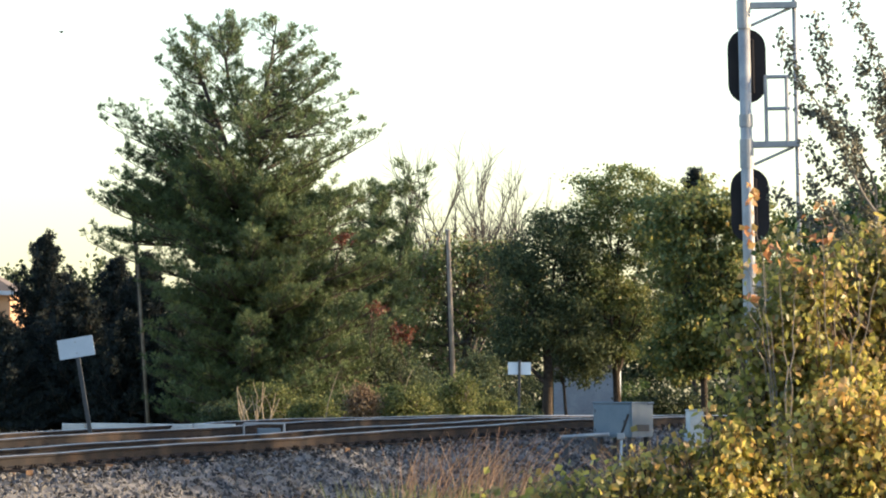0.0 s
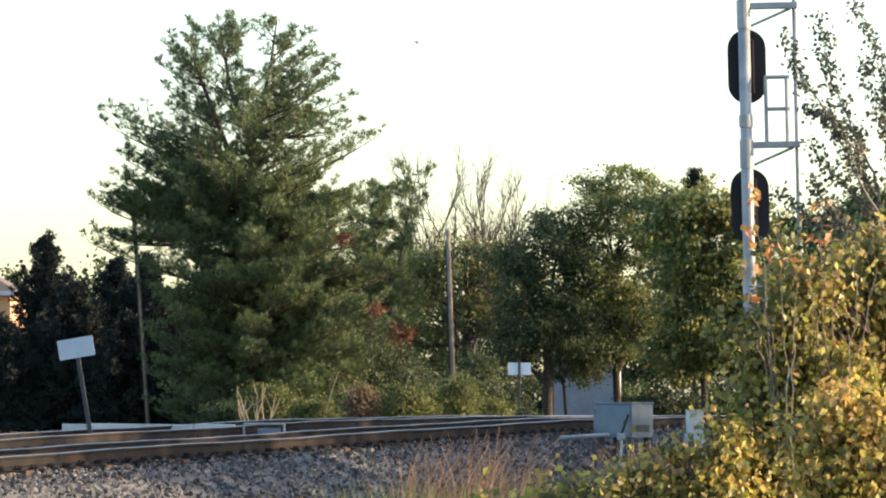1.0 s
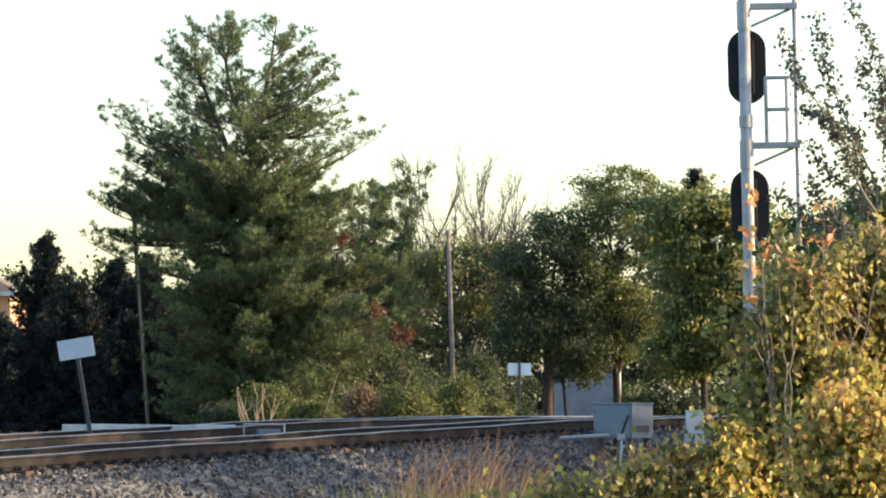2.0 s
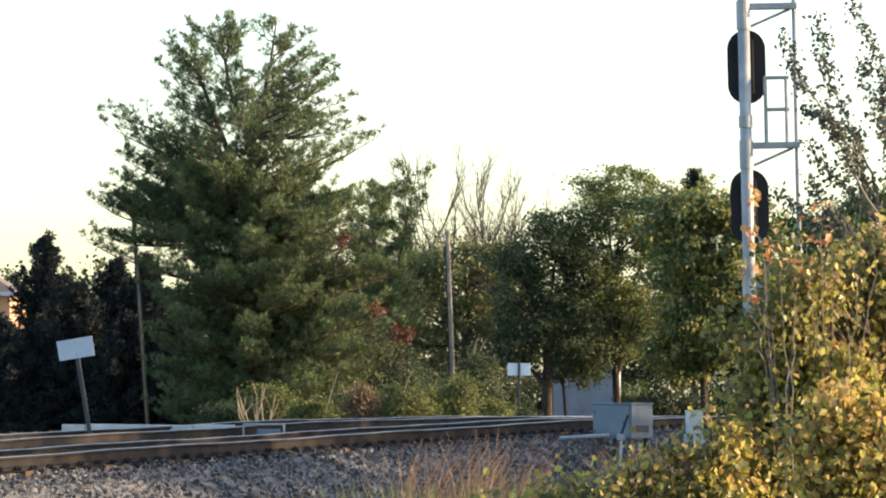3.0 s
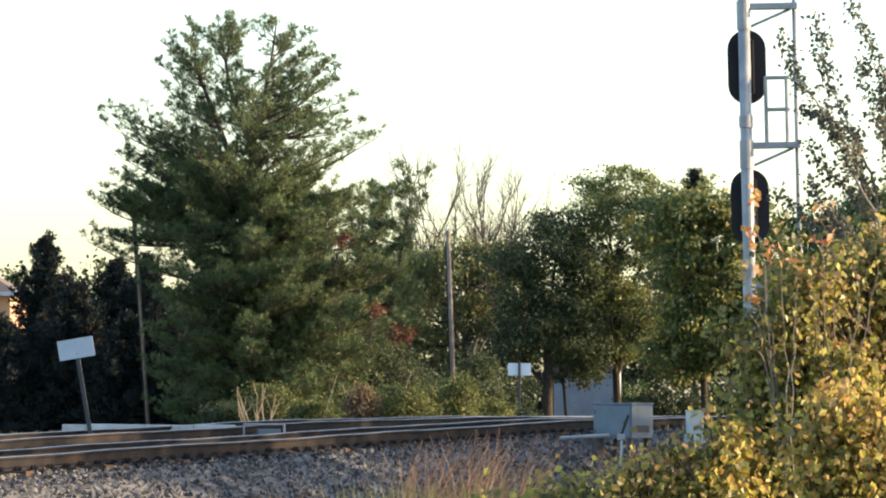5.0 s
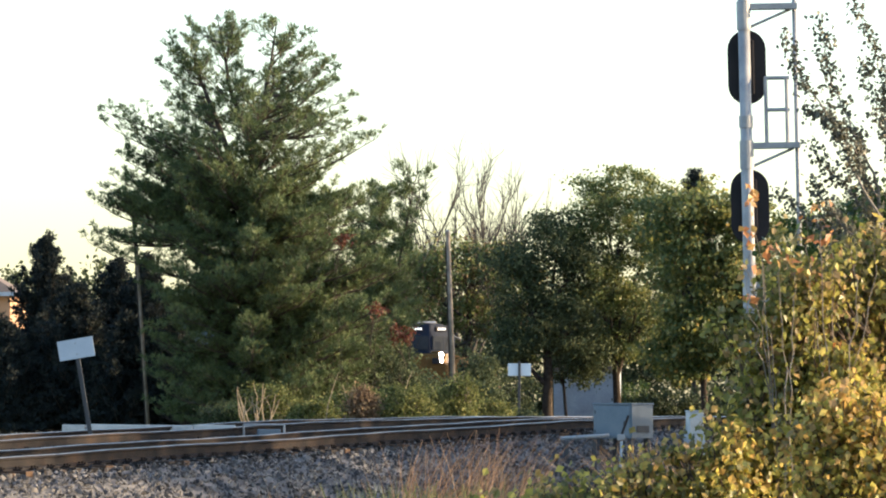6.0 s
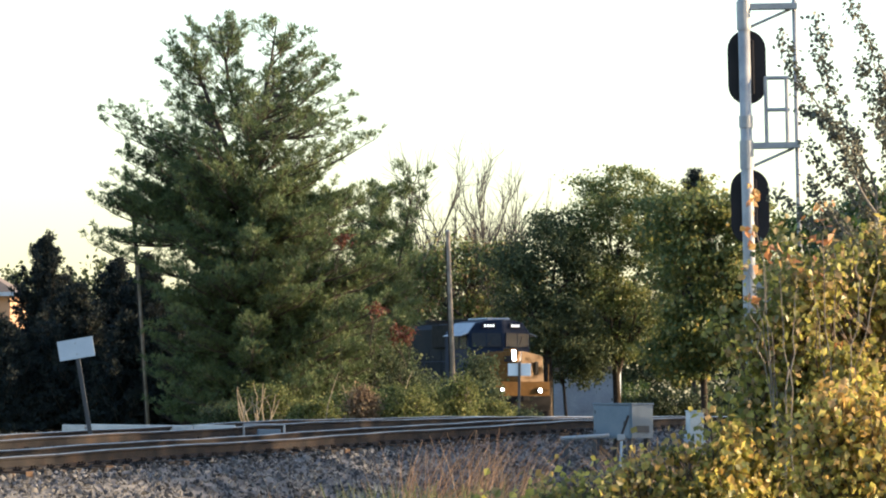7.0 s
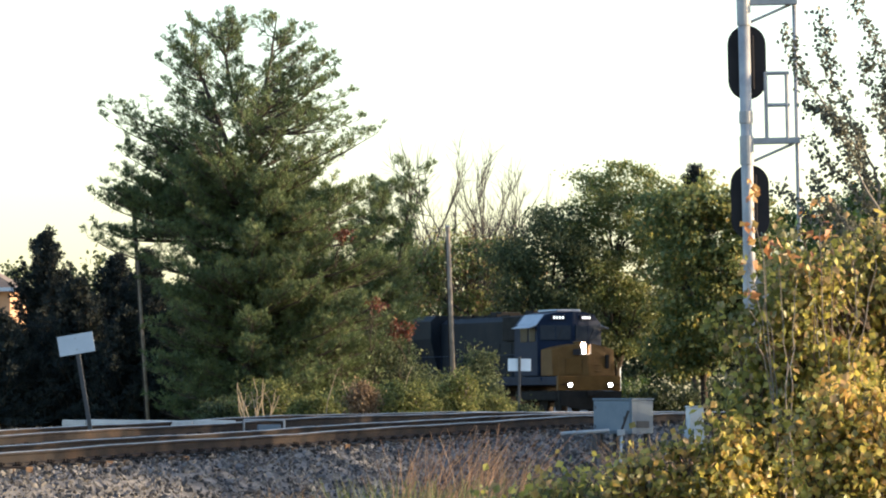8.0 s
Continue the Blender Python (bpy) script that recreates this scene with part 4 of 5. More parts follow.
def locomotive(name, label, lead):
    th = empty(name, pose(0, 0, 0), label, "locomotive")
    # underframe, pilot and deck
    part("underframe", boxed(-1.5, 1.5, -10.2, 10.6, 1.25, 1.62, bevel=0.03), M_LOCOBLUE, th)
    part("fuel_tank", boxed(-1.4, 1.4, -3.6, 3.2, 0.28, 1.24, bevel=0.12), M_LOCODARK, th)
    pilot = part("pilot", extruded([(-1.5, 1.0), (1.5, 1.0), (1.5, 1.66), (-1.5, 1.66)], "y", -10.45, -10.21, 0.02), M_LOCOYEL, th, "yellow painted pilot plate")
    part("plow", extruded([(-1.5, 0.98), (1.5, 0.98), (1.45, 0.35), (0.5, 0.14), (-0.5, 0.14), (-1.45, 0.35)], "y", -10.6, -10.3, 0.02), M_LOCODARK, th)
    part("coupler", boxed(-0.16, 0.16, -11.15, -10.4, 0.75, 1.0, bevel=0.05), M_LOCODARK, th)
    part("rear_coupler", boxed(-0.16, 0.16, 10.6, 11.15, 0.75, 1.0, bevel=0.05), M_LOCODARK, th)
    # nose: full width, folded forward to a ridge, its top falling to the sides
    nose = part("nose", ridged([(0, 1.66), (1.5, 1.66), (1.5, 2.84), (0.95, 2.98), (0.25, 3.1), (0.2, 2.62), (0, 2.58)], -10.35, -8.3, 0.36, 0.14), M_LOCOYEL, th, "golden yellow nose")
    part("nose_door", boxed(-0.36, 0.36, -0.02, 0.05, -0.36, 0.36, bevel=0.015), M_LOCOYEL, nose).matrix_basis = pose(-0.62, -10.13, 2.1, 0, 0, -19.8)
    part("nose_window", boxed(-0.17, 0.17, -0.02, 0.05, -0.14, 0.14, bevel=0.02), M_BLACK, nose).matrix_basis = pose(-0.5, -10.17, 2.72, 0, 0, -19.8)
    part("side_recess", boxed(-0.1, 0.1, -0.015, 0.05, -0.3, 0.3, bevel=0.02), M_LOCODARK, nose).matrix_basis = pose(1.05, -9.98, 2.3, 0, 0, 19.8)
    for k in range(3):
        part("grab_iron", rodded((0.35, -10.29, 1.85 + k * 0.3), (0.75, -10.14, 1.85 + k * 0.3), 0.016, seg=6), M_LOCOYEL, nose)
    # cab with a chamfered roof
    cab = part("cab", ridged([(0, 1.66), (1.55, 1.66), (1.55, 3.95), (1.18, 4.42), (0.6, 4.55), (0, 4.57)], -8.5, -5.1, 0.29, 0.02), M_LOCOBLUE, th, "dark blue cab")
    part("roof_hatch", boxed(-0.6, 0.6, -7.9, -5.6, 4.56, 4.67, bevel=0.05), M_LOCOGREY, cab)
    for sx in (-1, 1):
        w = part("windshield", boxed(-0.69, 0.69, -0.03, 0.03, -0.33, 0.33, bevel=0.02), M_SCREEN, cab)
        w.matrix_basis = pose(sx * 0.78, -8.28, 3.62, 0, 0, sx * 16.2)
        part("wiper", rodded((0.1, -0.045, -0.25), (0.3, -0.045, 0.16), 0.012, seg=6), M_BLACK, w)
        part("window_post", boxed(-0.02, 0.02, -0.04, 0.03, -0.33, 0.33), M_LOCOBLUE, w)
        nb = part("number_board", boxed(-0.33, 0.33, -0.025, 0.03, -0.11, 0.11, bevel=0.01), M_BLACK, cab)
        nb.matrix_basis = pose(sx * 0.66, -8.31, 4.29, 0, 0, sx * 16.2)
        for k in range(4):
            part("number_bar", boxed(-0.22 + k * 0.13, -0.14 + k * 0.13, -0.034, -0.027, -0.055, 0.055), M_BOARD, nb)
        part("side_window", boxed(sx * 1.55 - 0.02, sx * 1.55 + 0.02, -7.75, -7.0, 3.2, 3.85, bevel=0.01), M_GLASS, cab)
        part("side_window", boxed(sx * 1.55 - 0.02, sx * 1.55 + 0.02, -6.8, -5.9, 3.2, 3.85, bevel=0.01), M_GLASS, cab)
        part("sun_visor", extruded([(sx * 1.56, 3.93), (sx * 1.95, 3.8), (sx * 1.95, 3.83), (sx * 1.56, 3.97)], "y", -7.95, -5.8), M_LOCOGREY, cab)
        # pale cover over the blue chamfer, painting in the sky's light
        chp = [(sx * 1.575, 3.97), (sx * 1.205, 4.44), (sx * 1.19, 4.43), (sx * 1.56, 3.955)]
        part("sky_lit_chamfer", extruded(chp, "y", -7.95, -5.5), M_LOCOGREY, cab, "chamfer of the cab roof, sky light painted on as pale grey")
        part("handrail", rodded((sx * 1.45, -10.4, 1.6), (sx * 1.45, -10.4, 2.5), 0.018, seg=6), M_LOCOYEL, th)
        d = part("ditch_light", boxed(sx * 0.96 - 0.13, sx * 0.96 + 0.13, -10.56, -10.46, 1.12, 1.38, bevel=0.03), M_LOCODARK, th)
        if lead:
            part("lens", rodded((sx * 0.96, -10.6, 1.25), (sx * 0.96, -10.565, 1.25), 0.085, seg=14), M_LAMP, d, "lit white lamp")
        for k in range(4):
            part("step", boxed(sx * 1.1 - 0.3, sx * 1.1 + 0.3, -10.58, -10.3, 0.35 + 0.3 * k, 0.38 + 0.3 * k), M_LOCODARK, th)
    case = part("headlight_case", boxed(-0.17, 0.17, -9.68, -8.9, 2.6, 3.2, bevel=0.04), M_LOCOYEL, nose)
    for k in (2.76, 3.02):
        if lead:
            part("headlamp", rodded((0, -9.72, k), (0, -9.68, k), 0.12, seg=14), M_LAMP, case, "lit white headlamp")
    # long hood, radiator wings and walkways
    part("hood", extruded([(-1.0, 1.62), (1.0, 1.62), (1.0, 4.2), (0.7, 4.45), (-0.7, 4.45), (-1.0, 4.2)], "y", -5.08, 6.2, 0.03), M_HOOD, th, "dark blue engine hood")
    part("radiator", extruded([(-1.1, 1.62), (1.1, 1.62), (1.5, 3.5), (1.5, 4.35), (1.2, 4.62), (-1.2, 4.62), (-1.5, 4.35), (-1.5, 3.5)], "y", 6.22, 10.2, 0.04), M_HOOD, th)
    for k in range(5):
        part("hood_grille", boxed(-0.72, 0.72, -2.3 + k * 1.7, -1.1 + k * 1.7, 4.42, 4.52 + 0.05 * (k % 2), bevel=0.02), M_LOCODARK, th)
    part("roof_air_unit", boxed(-0.6, 0.6, -5.0, -3.9, 4.42, 4.66, bevel=0.04), M_LOCODARK, th)
    part("exhaust", boxed(-0.5, 0.5, -0.6, 0.9, 4.45, 4.68, bevel=0.05), M_LOCODARK, th)
    part("dynamic_brake_vent", boxed(-1.2, 1.2, -5.2, -2.6, 3.3, 4.4, bevel=0.05), M_LOCODARK, th)
    for sx in (-1, 1):
        part("side_sill", boxed(min(sx * 1.5, sx * 1.54), max(sx * 1.5, sx * 1.54), -8.4, 10.4, 1.45, 1.6), M_LOCOBLUE, th)
        for k in range(7):
            yy = -4.8 + k * 2.4
            part("stanchion", rodded((sx * 1.48, yy, 1.62), (sx * 1.48, yy, 2.65), 0.018, seg=6), M_LOCOBLUE, th)
            part("hood_door", boxed(sx * 1.005 - 0.012, sx * 1.005 + 0.012, -4.9 + k * 1.55, -3.5 + k * 1.55, 1.8, 3.2, bevel=0.005), M_HOOD, th)
        part("long_handrail", rodded((sx * 1.48, -5.3, 2.65), (sx * 1.48, 10.2, 2.65), 0.018, seg=6), M_LOCOBLUE, th)
    axles = []
    for cy in (-6.9, 6.9):
        bg = part("bogie", boxed(-1.2, 1.2, cy - 2.6, cy + 2.6, 0.55, 1.0, bevel=0.1), M_LOCODARK, th)
        for k in (-1.85, 0, 1.85):
            bm = bmesh.new()
            rod(bm, (-0.8, 0, 0), (0.8, 0, 0), 0.09, seg=10)
            for sx in (-1, 1):
                rod(bm, (sx * 0.69, 0, 0), (sx * 0.82, 0, 0), 0.53, seg=24)
                for a in range(5):
                    c, q = math.cos(a * 1.2566), math.sin(a * 1.2566)
                    rod(bm, (sx * 0.82, 0.3 * c, 0.3 * q), (sx * 0.85, 0.3 * c, 0.3 * q), 0.06, seg=8)
            ax = part("wheelset", bm, M_LOCODARK, bg)
            axles.append((ax, (0, cy + k, 0.53)))
    return th, axles


LEAD = locomotive("locomotive", "dark blue diesel locomotive with a yellow nose and lit lamps", True)
SECOND = locomotive("locomotive", "dark blue diesel locomotive coupled behind the leading one", False)


def bird():
    th = empty("bird", pose(0, 0, 0), "small dark bird in flight against the sky", "bird")
    bm = bmesh.new()
    bmesh.ops.create_uvsphere(bm, u_segments=12, v_segments=8, radius=0.06, matrix=Matrix.Diagonal((2.3, 0.9, 0.9, 1)))
    part("body", bm, M_BIRD, th, smooth=True)
    part("tail", extruded([(-0.13, -0.02), (-0.27, -0.05), (-0.27, 0.05), (-0.13, 0.02)], "z", -0.006, 0.006), M_BIRD, th)
    part("beak", rodded((0.13, 0, 0), (0.18, 0, -0.005), 0.016, 0.003, 8), M_BIRD, th)
    th.scale = (0.55, 0.55, 0.55)
    wings = []
    for sy in (-1, 1):
        w = part("wing", extruded([(0.06, 0), (0.08, sy * 0.12), (0.0, sy * 0.27), (-0.05, sy * 0.13), (-0.06, 0)], "z", -0.005, 0.005), M_BIRD, th)
        wings.append((w, sy))
    return th, wings


BIRD = bird()


# ---- small things by the track ----
def beam():
    x, y = -5.55, 88.6
    th = empty("concrete_beam", pose(x, y, 0, 0, 0.8, 1.5), "pale weathered concrete beam lying behind the tracks", "concrete beam")
    g = gz(x, y) - 0.05
    part("block", boxed(-1.12, -0.72, -0.2, 0.2, g, 1.425, bevel=0.02), M_CONCRETE, th)
    part("slab", boxed(-0.71, 1.15, -0.15, 0.15, g, 1.44, bevel=0.02), M_CONCRETE, th)
    part("slab", boxed(1.16, 1.9, -0.12, 0.12, g, 1.455, bevel=0.02), M_CONCRETE, th)


def pipe_frame():
    x, y = -3.1, 87.5
    g = gz(x, y) - 0.05
    th = empty("pipe_frame", pose(x, y, 0, 0, 0, 4), "low white pipe frame between the tracks", "pipe frame")
    for a in (-0.34, 0.36):
        part("upright", rodded((a, 0, g), (a, 0, 1.44), 0.018, seg=8), M_GALV, th)
    part("crossbar", rodded((-0.34, 0, 1.44), (0.36, 0, 1.44), 0.018, seg=8), M_GALV, th)
    part("case", boxed(-0.1, 0.3, 0.05, 0.3, g, 1.36, bevel=0.02), M_BOX, th)


def switch_gear():
    x, y = 2.2, 86.2
    g = gz(x, y)
    th = empty("switch_rod", pose(x, y, 0, 0, 0, 0), "silver pipe rod on low stands beside the track", "switch rod")
    part("pipe", rodded((-0.2, 0.1, 1.21), (0.62, -0.1, 1.26), 0.032, seg=12), M_GALV, th, smooth=True)
    for a, h in ((-0.1, 1.19), (0.38, 1.22)):
        part("stand", boxed(a - 0.04, a + 0.04, 0.0, 0.2, g - 0.1, h - 0.02, bevel=0.01), M_POST, th)
    x, y = 3.02, 86.4
    g = gz(x, y)
    th = empty("switch_stand", pose(x, y, 0), "low dark lever stand with thin legs beside the case", "switch stand")
    part("lever", rodded((0.14, 0, 1.6), (0.02, 0, 1.25), 0.022, seg=8), M_BLACK, th)
    part("joint", boxed(-0.05, 0.08, -0.05, 0.05, 1.17, 1.28, bevel=0.015), M_GALV, th)
    part("leg", rodded((0.03, 0, 1.25), (-0.02, -0.05, g - 0.05), 0.022, seg=8), M_SIGN, th)
    part("leg", rodded((0.05, 0, 1.25), (0.22, -0.05, g - 0.05), 0.016, seg=8), M_POST, th)
    x, y = 4.62, 93.0
    th = empty("junction_box", pose(x, y, 0, 0, 0, 15), "small pale junction box on a concrete base", "junction box")
    g = gz(x, y)
    part("base", boxed(-0.16, 0.16, -0.16, 0.16, g - 0.1, 1.25, bevel=0.02), M_CONCRETE, th)
    part("body", boxed(-0.14, 0.14, -0.12, 0.12, 1.254, 1.66, bevel=0.02), M_CONCRETE, th)
    part("lid", boxed(-0.15, 0.15, -0.13, 0.13, 1.664, 1.69, bevel=0.01), M_CONCRETE, th)


beam()
pipe_frame()
switch_gear()


# ---- buildings in the distance ----
def far_building():
    th = empty("shed", pose(7.9, 279, 0.4, 0, 0, -4), "pale blue-grey sided shed behind the trees", "building")
    part("wall", boxed(-1.8, 1.8, 0.0, 3.0, 0, 3.7, bevel=0.02), M_WALLFAR, th)
    for k in range(18):
        part("siding_board", boxed(-1.8, 1.8, -0.03, -0.003, 0.02 + k * 0.205, 0.205 + k * 0.205), M_WALLFAR, th)
    part("roof", extruded([(-2.0, 3.7), (2.0, 3.7), (0, 4.3)], "y", -0.3, 3.3, 0.02), M_ROOF, th)


def house():
    th = empty("house", pose(-21.0, 200, 0.9), "tan house with a brown hipped roof behind the trees", "house")
    part("wall", boxed(-4, 3.9, 0, 8, 0, 5.5), M_HOUSEWALL, th)
    bm = bmesh.new()
    lo = [bm.verts.new(v) for v in ((-4.5, -0.5, 5.5), (4.3, -0.5, 5.5), (4.3, 8.5, 5.5), (-4.5, 8.5, 5.5))]
    hi = [bm.verts.new(v) for v in ((-1, 4, 7.6), (0.8, 4, 7.6))]
    bm.faces.new((lo[0], lo[1], hi[1], hi[0]))
    bm.faces.new((lo[1], lo[2], hi[1]))
    bm.faces.new((lo[2], lo[3], hi[0], hi[1]))
    bm.faces.new((lo[3], lo[0], hi[0]))
    bm.faces.new(lo[::-1])
    roof = part("roof", bm, M_ROOF, th)
    part("fascia", boxed(-4.52, 4.32, -0.54, -0.503, 5.4, 5.56), M_SIGN, roof)
    for x in (-2.2, 1.6):
        w = part("window", boxed(x - 0.6, x + 0.6, -0.04, 0.04, 3.3, 4.7, bevel=0.02), M_SIGN, th)
        part("pane", boxed(x - 0.52, x + 0.52, -0.06, -0.041, 3.38, 4.62), M_GLASS, w)


far_building()
house()


# ---- plants in the foreground ----
def leaf_mesh(size):
    """A lobed, slightly cupped leaf."""
    out = [(0, 0), (0.28, 0.08), (0.46, 0.32), (0.34, 0.5), (0.3, 0.72), (0.1, 0.8), (0, 1.0), (-0.1, 0.8), (-0.3, 0.72), (-0.34, 0.5), (-0.46, 0.32), (-0.28, 0.08)]
    v = [(x * size, y * size, (0.25 * abs(x) + 0.12 * y * y) * size) for x, y in out] + [(0, 0.45 * size, 0.0)]
    me = bpy.data.meshes.new("leaf")
    me.from_pydata(v, [], [(i, (i + 1) % 12, 12) for i in range(12)])
    return me


LEAF_Y, LEAF_O = leaf_mesh(0.06), leaf_mesh(0.058)
LEAF_Y.materials.append(M_YELLOW)
LEAF_O.materials.append(M_ORANGE)


SWAYING = []


def vine(x, y, lobes, count, seed, label, singles=0, top=0.0, leaf=0.05, clumps=34, share=0.5, mat=M_OLIVE, emat=M_YELLOW):
    g = gz(x, y)
    th = broadleaf("leafy_bush", pose(x, y, g - 0.05), label, lobes, 0.7, 0.03, leaf, count, mat, seed, clumps=clumps, category="bush", wood=M_VINESTEM, extra=(emat, share, "glossy yellow autumn leaves"), clump_r=0.1, group="bushes in the foreground", droop=0.5, aspect=0.85)
    SWAYING.append(th)
    q = np.random.default_rng(seed + 1)
    for k in range(singles):
        cx, cy, cz, rx, ry, rz = lobes[int(q.integers(len(lobes)))]
        a = unit(q.normal(size=3))
        a[1] = -abs(a[1])
        p = np.array([cx, cy, cz]) + a * np.array([rx, ry, rz]) * q.uniform(0.7, 1.05)
        o = new("leaf", LEAF_O if (p[2] > top > 0 and q.uniform() < 0.5) else LEAF_Y)
        o.parent = th
        o.matrix_basis = pose(*p, q.uniform(-160, -30), q.uniform(-40, 40), q.uniform(0, 360))
    return th


vine(2.62, 31.5, [(-0.1, 0, 2.45, 0.32, 0.3, 0.3), (0.22, 0, 2.55, 0.3, 0.3, 0.3), (-0.3, 0, 2.0, 0.36, 0.3, 0.34), (0.15, -.1, 2.0, 0.36, 0.3, 0.34), (-0.15, -.2, 1.55, 0.42, 0.3, 0.32), (0.25, -.2, 1.5, 0.4, 0.3, 0.34), (0, -.3, 1.1, 0.5, 0.3, 0.3), (0.1, 0.1, 0.7, 0.5, 0.3, 0.4)], 17000, 201, "tall leafy bush of yellow and olive autumn leaves", 110, 2.1, clumps=50, share=0.42)
vine(2.08, 31.0, [(0.14, 0, 2.4, 0.14, 0.2, 0.2), (0.02, 0, 2.05, 0.22, 0.25, 0.28), (-0.08, 0, 1.65, 0.25, 0.25, 0.28), (0.3, -.1, 1.85, 0.2, 0.25, 0.3), (0.16, -.1, 1.55, 0.26, 0.25, 0.3), (-0.12, -.2, 1.2, 0.32, 0.25, 0.28), (0.1, -.1, 0.8, 0.34, 0.25, 0.3)], 11000, 202, "leafy bush with yellowing leaves in the sun", 90, 1.9, clumps=44, share=0.68)
vine(1.72, 30.5, [(0, 0, 1.38, 0.15, 0.2, 0.26), (-0.06, -.1, 1.05, 0.22, 0.2, 0.24), (0.1, -.1, 0.7, 0.26, 0.2, 0.3)], 3400, 203, "low bush of bright yellow leaves", 50, share=0.75)
vine(2.42, 29.6, [(-0.12, 0, 1.62, 0.22, 0.2, 0.2), (0.14, 0, 1.5, 0.24, 0.2, 0.24), (-0.1, -.05, 1.25, 0.28, 0.2, 0.22), (0.2, -.05, 1.1, 0.3, 0.2, 0.22), (0, -.05, 0.8, 0.36, 0.2, 0.25)], 5200, 204, "leafy bush of pale yellow-green leaves in the sun", 60, share=0.75, clumps=40)
for k, (x, h) in enumerate([(0.4, 1.16), (0.6, 1.19), (0.8, 1.25), (1.0, 1.3), (1.18, 1.36), (1.42, 1.46)]):
    vine(x, 30.3 + 0.15 * (k % 3), [(0, 0, h - 0.08, 0.11, 0.14, 0.13), (0.05, 0, h - 0.3, 0.16, 0.15, 0.16), (-0.05, 0, h - 0.55, 0.18, 0.16, 0.2)], 700, 210 + k, "low leafy plant with yellow and green leaves", 14, leaf=0.05, clumps=14, share=0.55)


def shoot(name, x, y, label, ways, leaf, per_m, mat, seed, r=0.014, bare=0.36):
    """Long upright shoots with small leaves close along them."""
    q = np.random.default_rng(seed)
    segs, lp = [], []
    g = gz(x, y)
    for way in ways:
        pts = [np.array((a - x, q.normal() * 0.08 * (i > 0), b - g)) for i, (a, b) in enumerate(way)]
        for i in range(len(pts) - 1):
            n = 5
            prev = pts[i]
            for j in range(1, n + 1):
                e = pts[i] + (pts[i + 1] - pts[i]) * j / n + (q.normal(size=3) * 0.012 if j < n else 0)
                f = (i + j / n) / (len(pts) - 1)
                segs.append((prev, e, r * (1.05 - f), r * (1.0 - f * 0.9)))
                if f > bare and q.uniform() < min(1.0, per_m / 60):
                    m = int(np.linalg.norm(e - prev) * per_m * q.uniform(0.5, 1.5)) + 1
                    lp.append(prev + (e - prev) * q.uniform(0, 1, (m, 1)) + q.normal(size=(m, 3)) * (0.022 + 0.014 * q.uniform()))
                prev = e
    return tree_object(name, pose(x, y, g), label, "sapling", segs, M_TWIG, [("foliage", leaves(np.concatenate(lp), leaf, 0.2, aspect=0.75, r=q), mat, "")], sides=5)


SWAYING.append(shoot("sapling", 2.9, 32.6, "tall sapling with upright grey-green leafy shoots",
      [[(2.9, 0.1), (2.81, 2.82), (2.6, 3.21), (2.40, 3.63), (2.29, 3.79), (2.18, 4.05)], [(2.9, 0.1), (2.8, 3.07), (2.67, 3.32), (2.56, 3.61), (2.47, 3.87), (2.40, 4.21)],
       [(2.9, 0.1), (2.95, 3.4), (2.84, 3.83), (2.76, 3.98), (2.65, 4.3)], [(2.9, 0.1), (2.81, 3.0), (2.67, 3.25), (2.49, 3.49), (2.34, 3.58)], [(2.9, 0.1), (2.8, 2.8), (2.6, 3.07), (2.34, 3.36)],
       [(2.9, 0.1), (2.7, 2.5), (2.38, 2.85), (2.14, 3.03)], [(2.9, 0.1), (2.95, 3.0), (2.84, 3.43), (2.7, 3.9)], [(2.9, 0.1), (2.85, 2.7), (2.72, 3.05), (2.66, 3.4)], [(2.9, 0.1), (2.75, 2.6), (2.5, 2.9), (2.36, 3.15)],
       [(2.9, 0.1), (2.92, 3.2), (2.88, 3.5), (2.86, 3.75)], [(2.9, 0.1), (2.8, 2.6), (2.6, 2.8), (2.45, 2.95)]], 0.034, 430, M_SAPLING, 301))


def spray(x, y, tips, seed):
    """Loose rising sprays above the bush, with a few orange and yellow leaves."""
    th = shoot("spray", x, y, "thin rising shoots with orange and yellow autumn leaves", [[(x, 0.3), (x + (a - x) * 0.45, 1.75), (a + 0.02, b - 0.3), (a, b)] for a, b in tips], 0.062, 38, M_ORANGE, seed, r=0.007, bare=0.8)
    for c in th.children:
        tagged(c, kind="stuff")
    return th


SWAYING.append(spray(2.1, 30.6, [(1.87, 3.02), (1.85, 2.72), (1.93, 2.62), (1.83, 2.5), (2.02, 2.68), (2.1, 2.6)], 311))
SWAYING.append(spray(2.4, 30.7, [(2.28, 2.98), (2.36, 2.78), (2.22, 2.8), (2.5, 2.72), (2.62, 2.76)], 312))
vine(2.98, 33.4, [(-0.05, 0, 2.95, 0.16, 0.2, 0.22), (-0.15, 0, 2.7, 0.28, 0.25, 0.2), (-0.3, 0, 2.5, 0.3, 0.25, 0.2)], 2600, 313, "leafy dark green sapling behind the yellow bush", clumps=40, share=0.08, mat=M_LEAF, leaf=0.06)


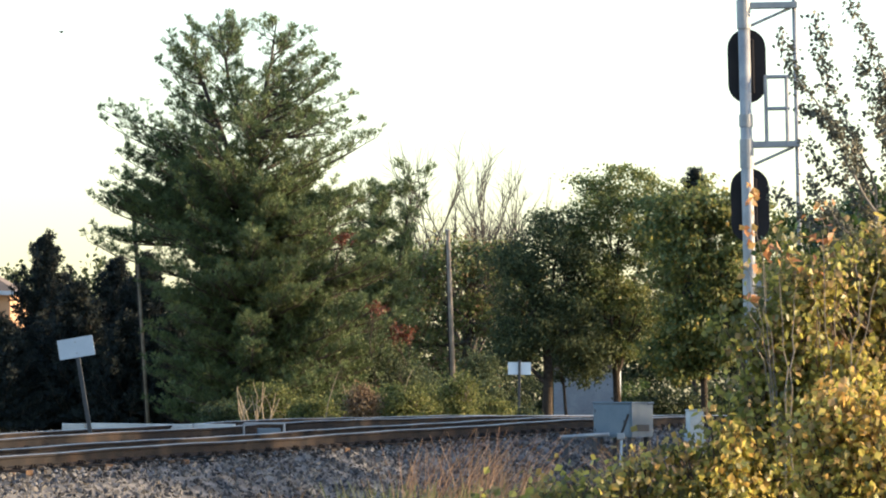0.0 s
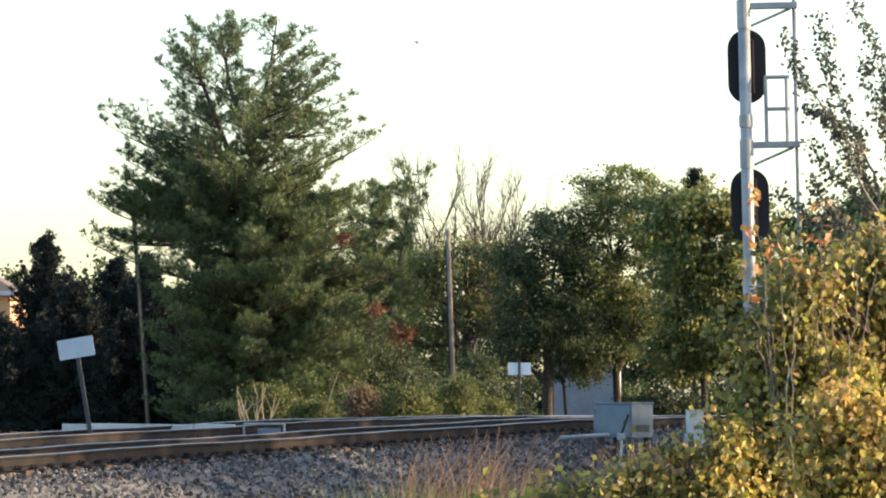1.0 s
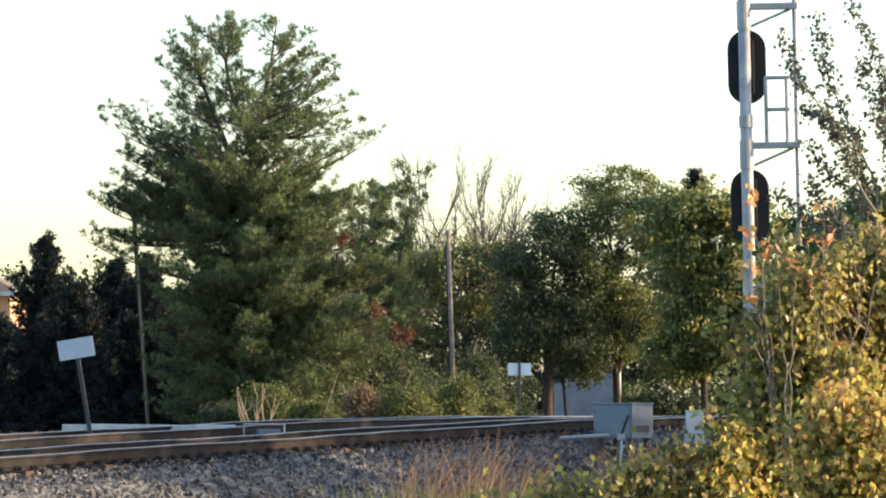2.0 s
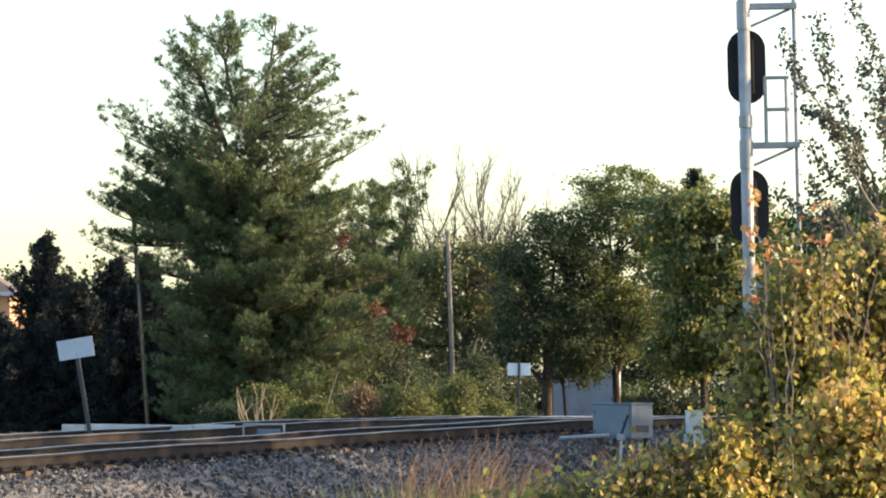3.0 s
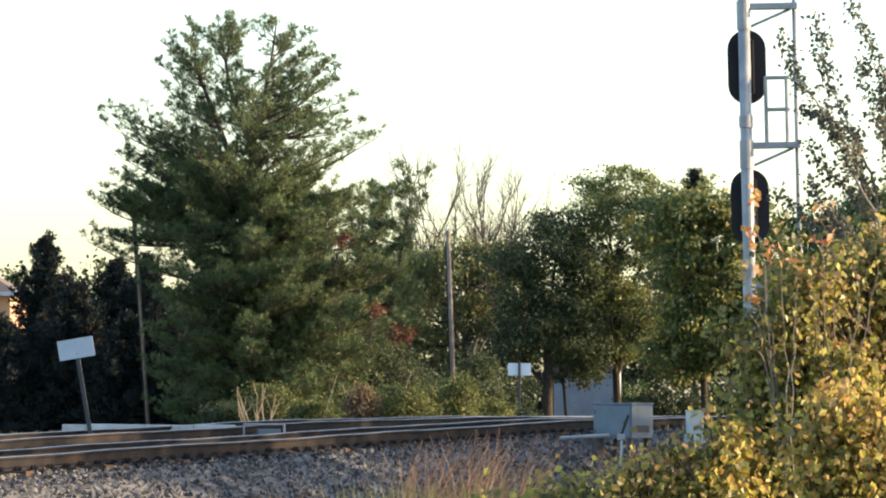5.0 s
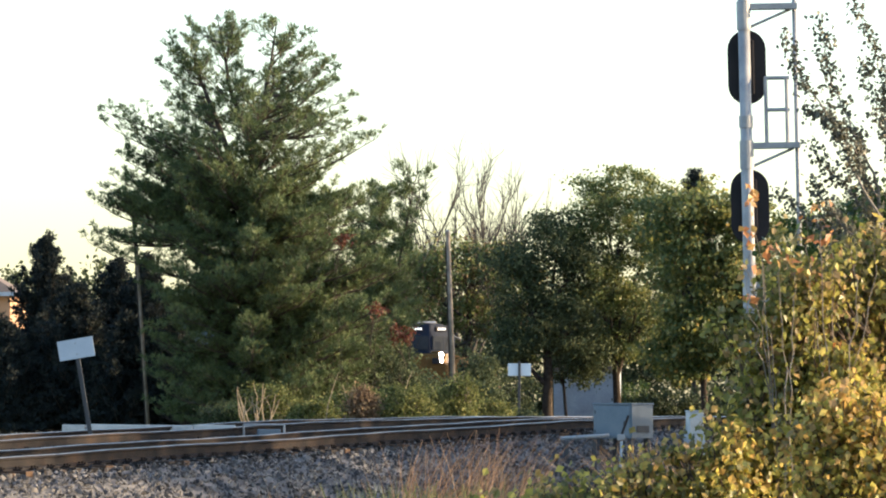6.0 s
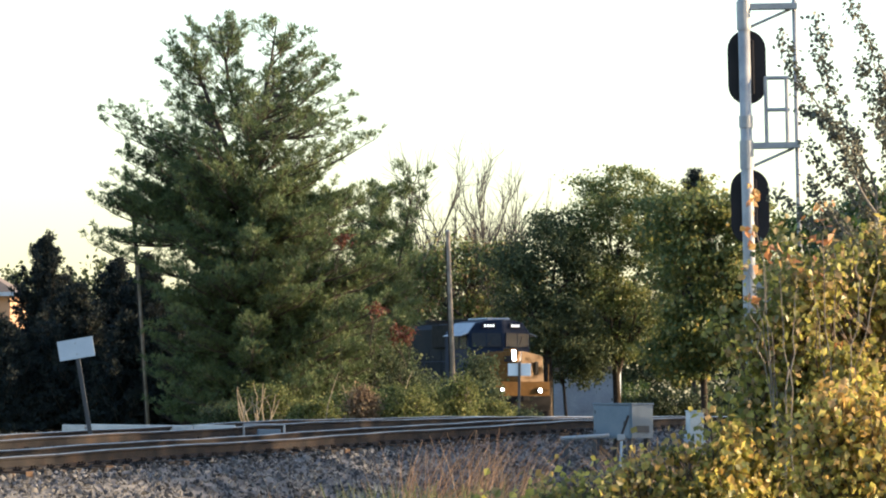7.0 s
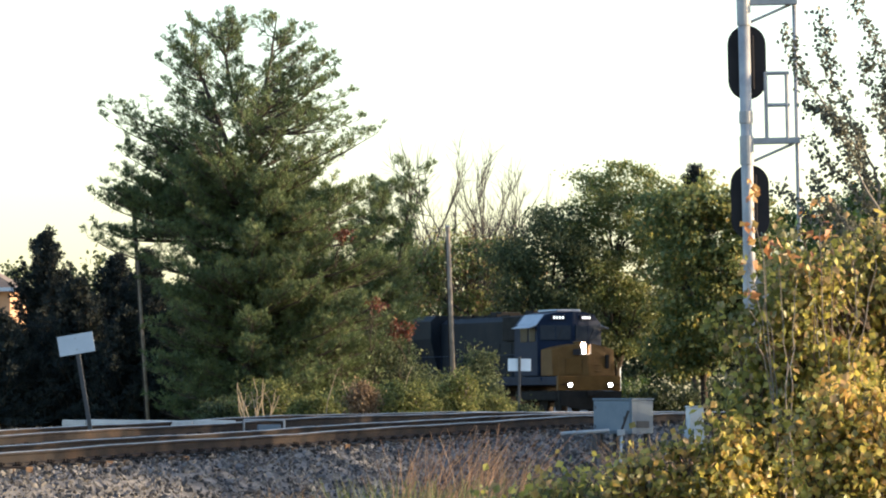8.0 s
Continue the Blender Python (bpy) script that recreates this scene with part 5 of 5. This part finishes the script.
def grass(name, x0, x1, y0, y1, n, h, lean, mat, label, seed, width=0.006):
    q = np.random.default_rng(seed)
    c = np.stack([q.uniform(x0, x1, n), q.uniform(y0, y1, n)], -1)
    z = ground_z(c[:, 0], c[:, 1])
    base = np.stack([c[:, 0], c[:, 1], z - 0.03], -1)
    H = h * q.uniform(0.5, 1.1, n)
    d = q.normal(size=(n, 2)) * 0.22 + np.array([lean, 0])
    v, prev = [], None
    w = np.stack([np.full(n, width), q.normal(size=n) * width, np.zeros(n)], -1)
    for k, t in enumerate((0.0, 0.4, 0.75, 1.0)):
        p = base + np.stack([d[:, 0] * H * t * t, d[:, 1] * H * t * t, H * t * (1 - 0.12 * t)], -1)
        v += [p - w * (1 - t * 0.8), p + w * (1 - t * 0.8)]
    v = np.stack(v, 1).reshape(-1, 3)
    b = (np.arange(n) * 8)[:, None]
    f = np.concatenate([b + [0, 1, 3, 2], b + [2, 3, 5, 4], b + [4, 5, 7, 6]], 1).reshape(-1, 4)
    ob = mesh_object(name, v, f, mat)
    return tagged(ob, label, "grass", kind="stuff")


grass("dry_grass", -0.5, 0.62, 44.0, 47, 400, 1.56, 0.22, M_REDGRASS, "tall rusty dry grass beside the track", 401, 0.006)
grass("dry_grass", 1.6, 2.3, 39.0, 42, 800, 1.5, 0.0, M_BROWN, "dry brown weeds beside the bushes", 402)
grass("green_grass", -0.9, 0.5, 42.0, 45, 800, 1.12, 0.05, M_GREENGRASS, "rank green grass in the foreground", 403)
grass("dry_grass", -2.4, -1.4, 60.0, 66, 160, 0.7, 0.05, M_BROWN, "thin dry weeds on the ballast", 404)
grass("dry_grass", 0.5, 2.6, 78.0, 83, 420, 0.8, 0.1, M_BROWN, "thin dry weeds below the ballast", 405)


# ---- what moves ----
SPEED, TRAIN_S = 9.35, 144.95


def motions():
    for (th, axles), behind in ((LEAD, 0.0), (SECOND, 22.3)):
        rows = []
        for k in range(17):
            t = k * 0.5
            s = TRAIN_S - SPEED * (t - 8.0) + behind
            p, ph, z = track_frame(s)
            rows.append((t, pose(p[0], p[1], float(z), 0, 0, math.degrees(ph))))
        walk(th, rows)
        turn = [(k / 15, math.degrees(SPEED * k / 15 / 0.53)) for k in range(121)]
        for ax, at0 in axles:
            walk(ax, [(t, pose(*at0, a % 360, 0, 0)) for t, a in turn])
    # the wind in the near bushes
    for k, th in enumerate(SWAYING):
        home = th.matrix_basis.copy()
        walk(th, [(j * 0.4, home @ pose(0, 0, 0, 0.12 * math.sin(j * 0.9 + k), 0.2 * math.sin(j * 1.1 + k * 1.7), 0)) for j in range(21)])
    th, wings = BIRD
    rows = []
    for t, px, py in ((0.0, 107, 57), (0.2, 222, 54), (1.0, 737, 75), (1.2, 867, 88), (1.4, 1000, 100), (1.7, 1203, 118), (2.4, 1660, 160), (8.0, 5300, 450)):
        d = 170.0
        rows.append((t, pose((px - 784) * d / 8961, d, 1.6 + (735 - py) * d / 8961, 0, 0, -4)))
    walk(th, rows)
    for w, sy in wings:
        walk(w, [(k * 0.1, pose(0, sy * 0.03, 0.01, sy * (38 if k % 2 else -22), 0, 0)) for k in range(81)])


motions()
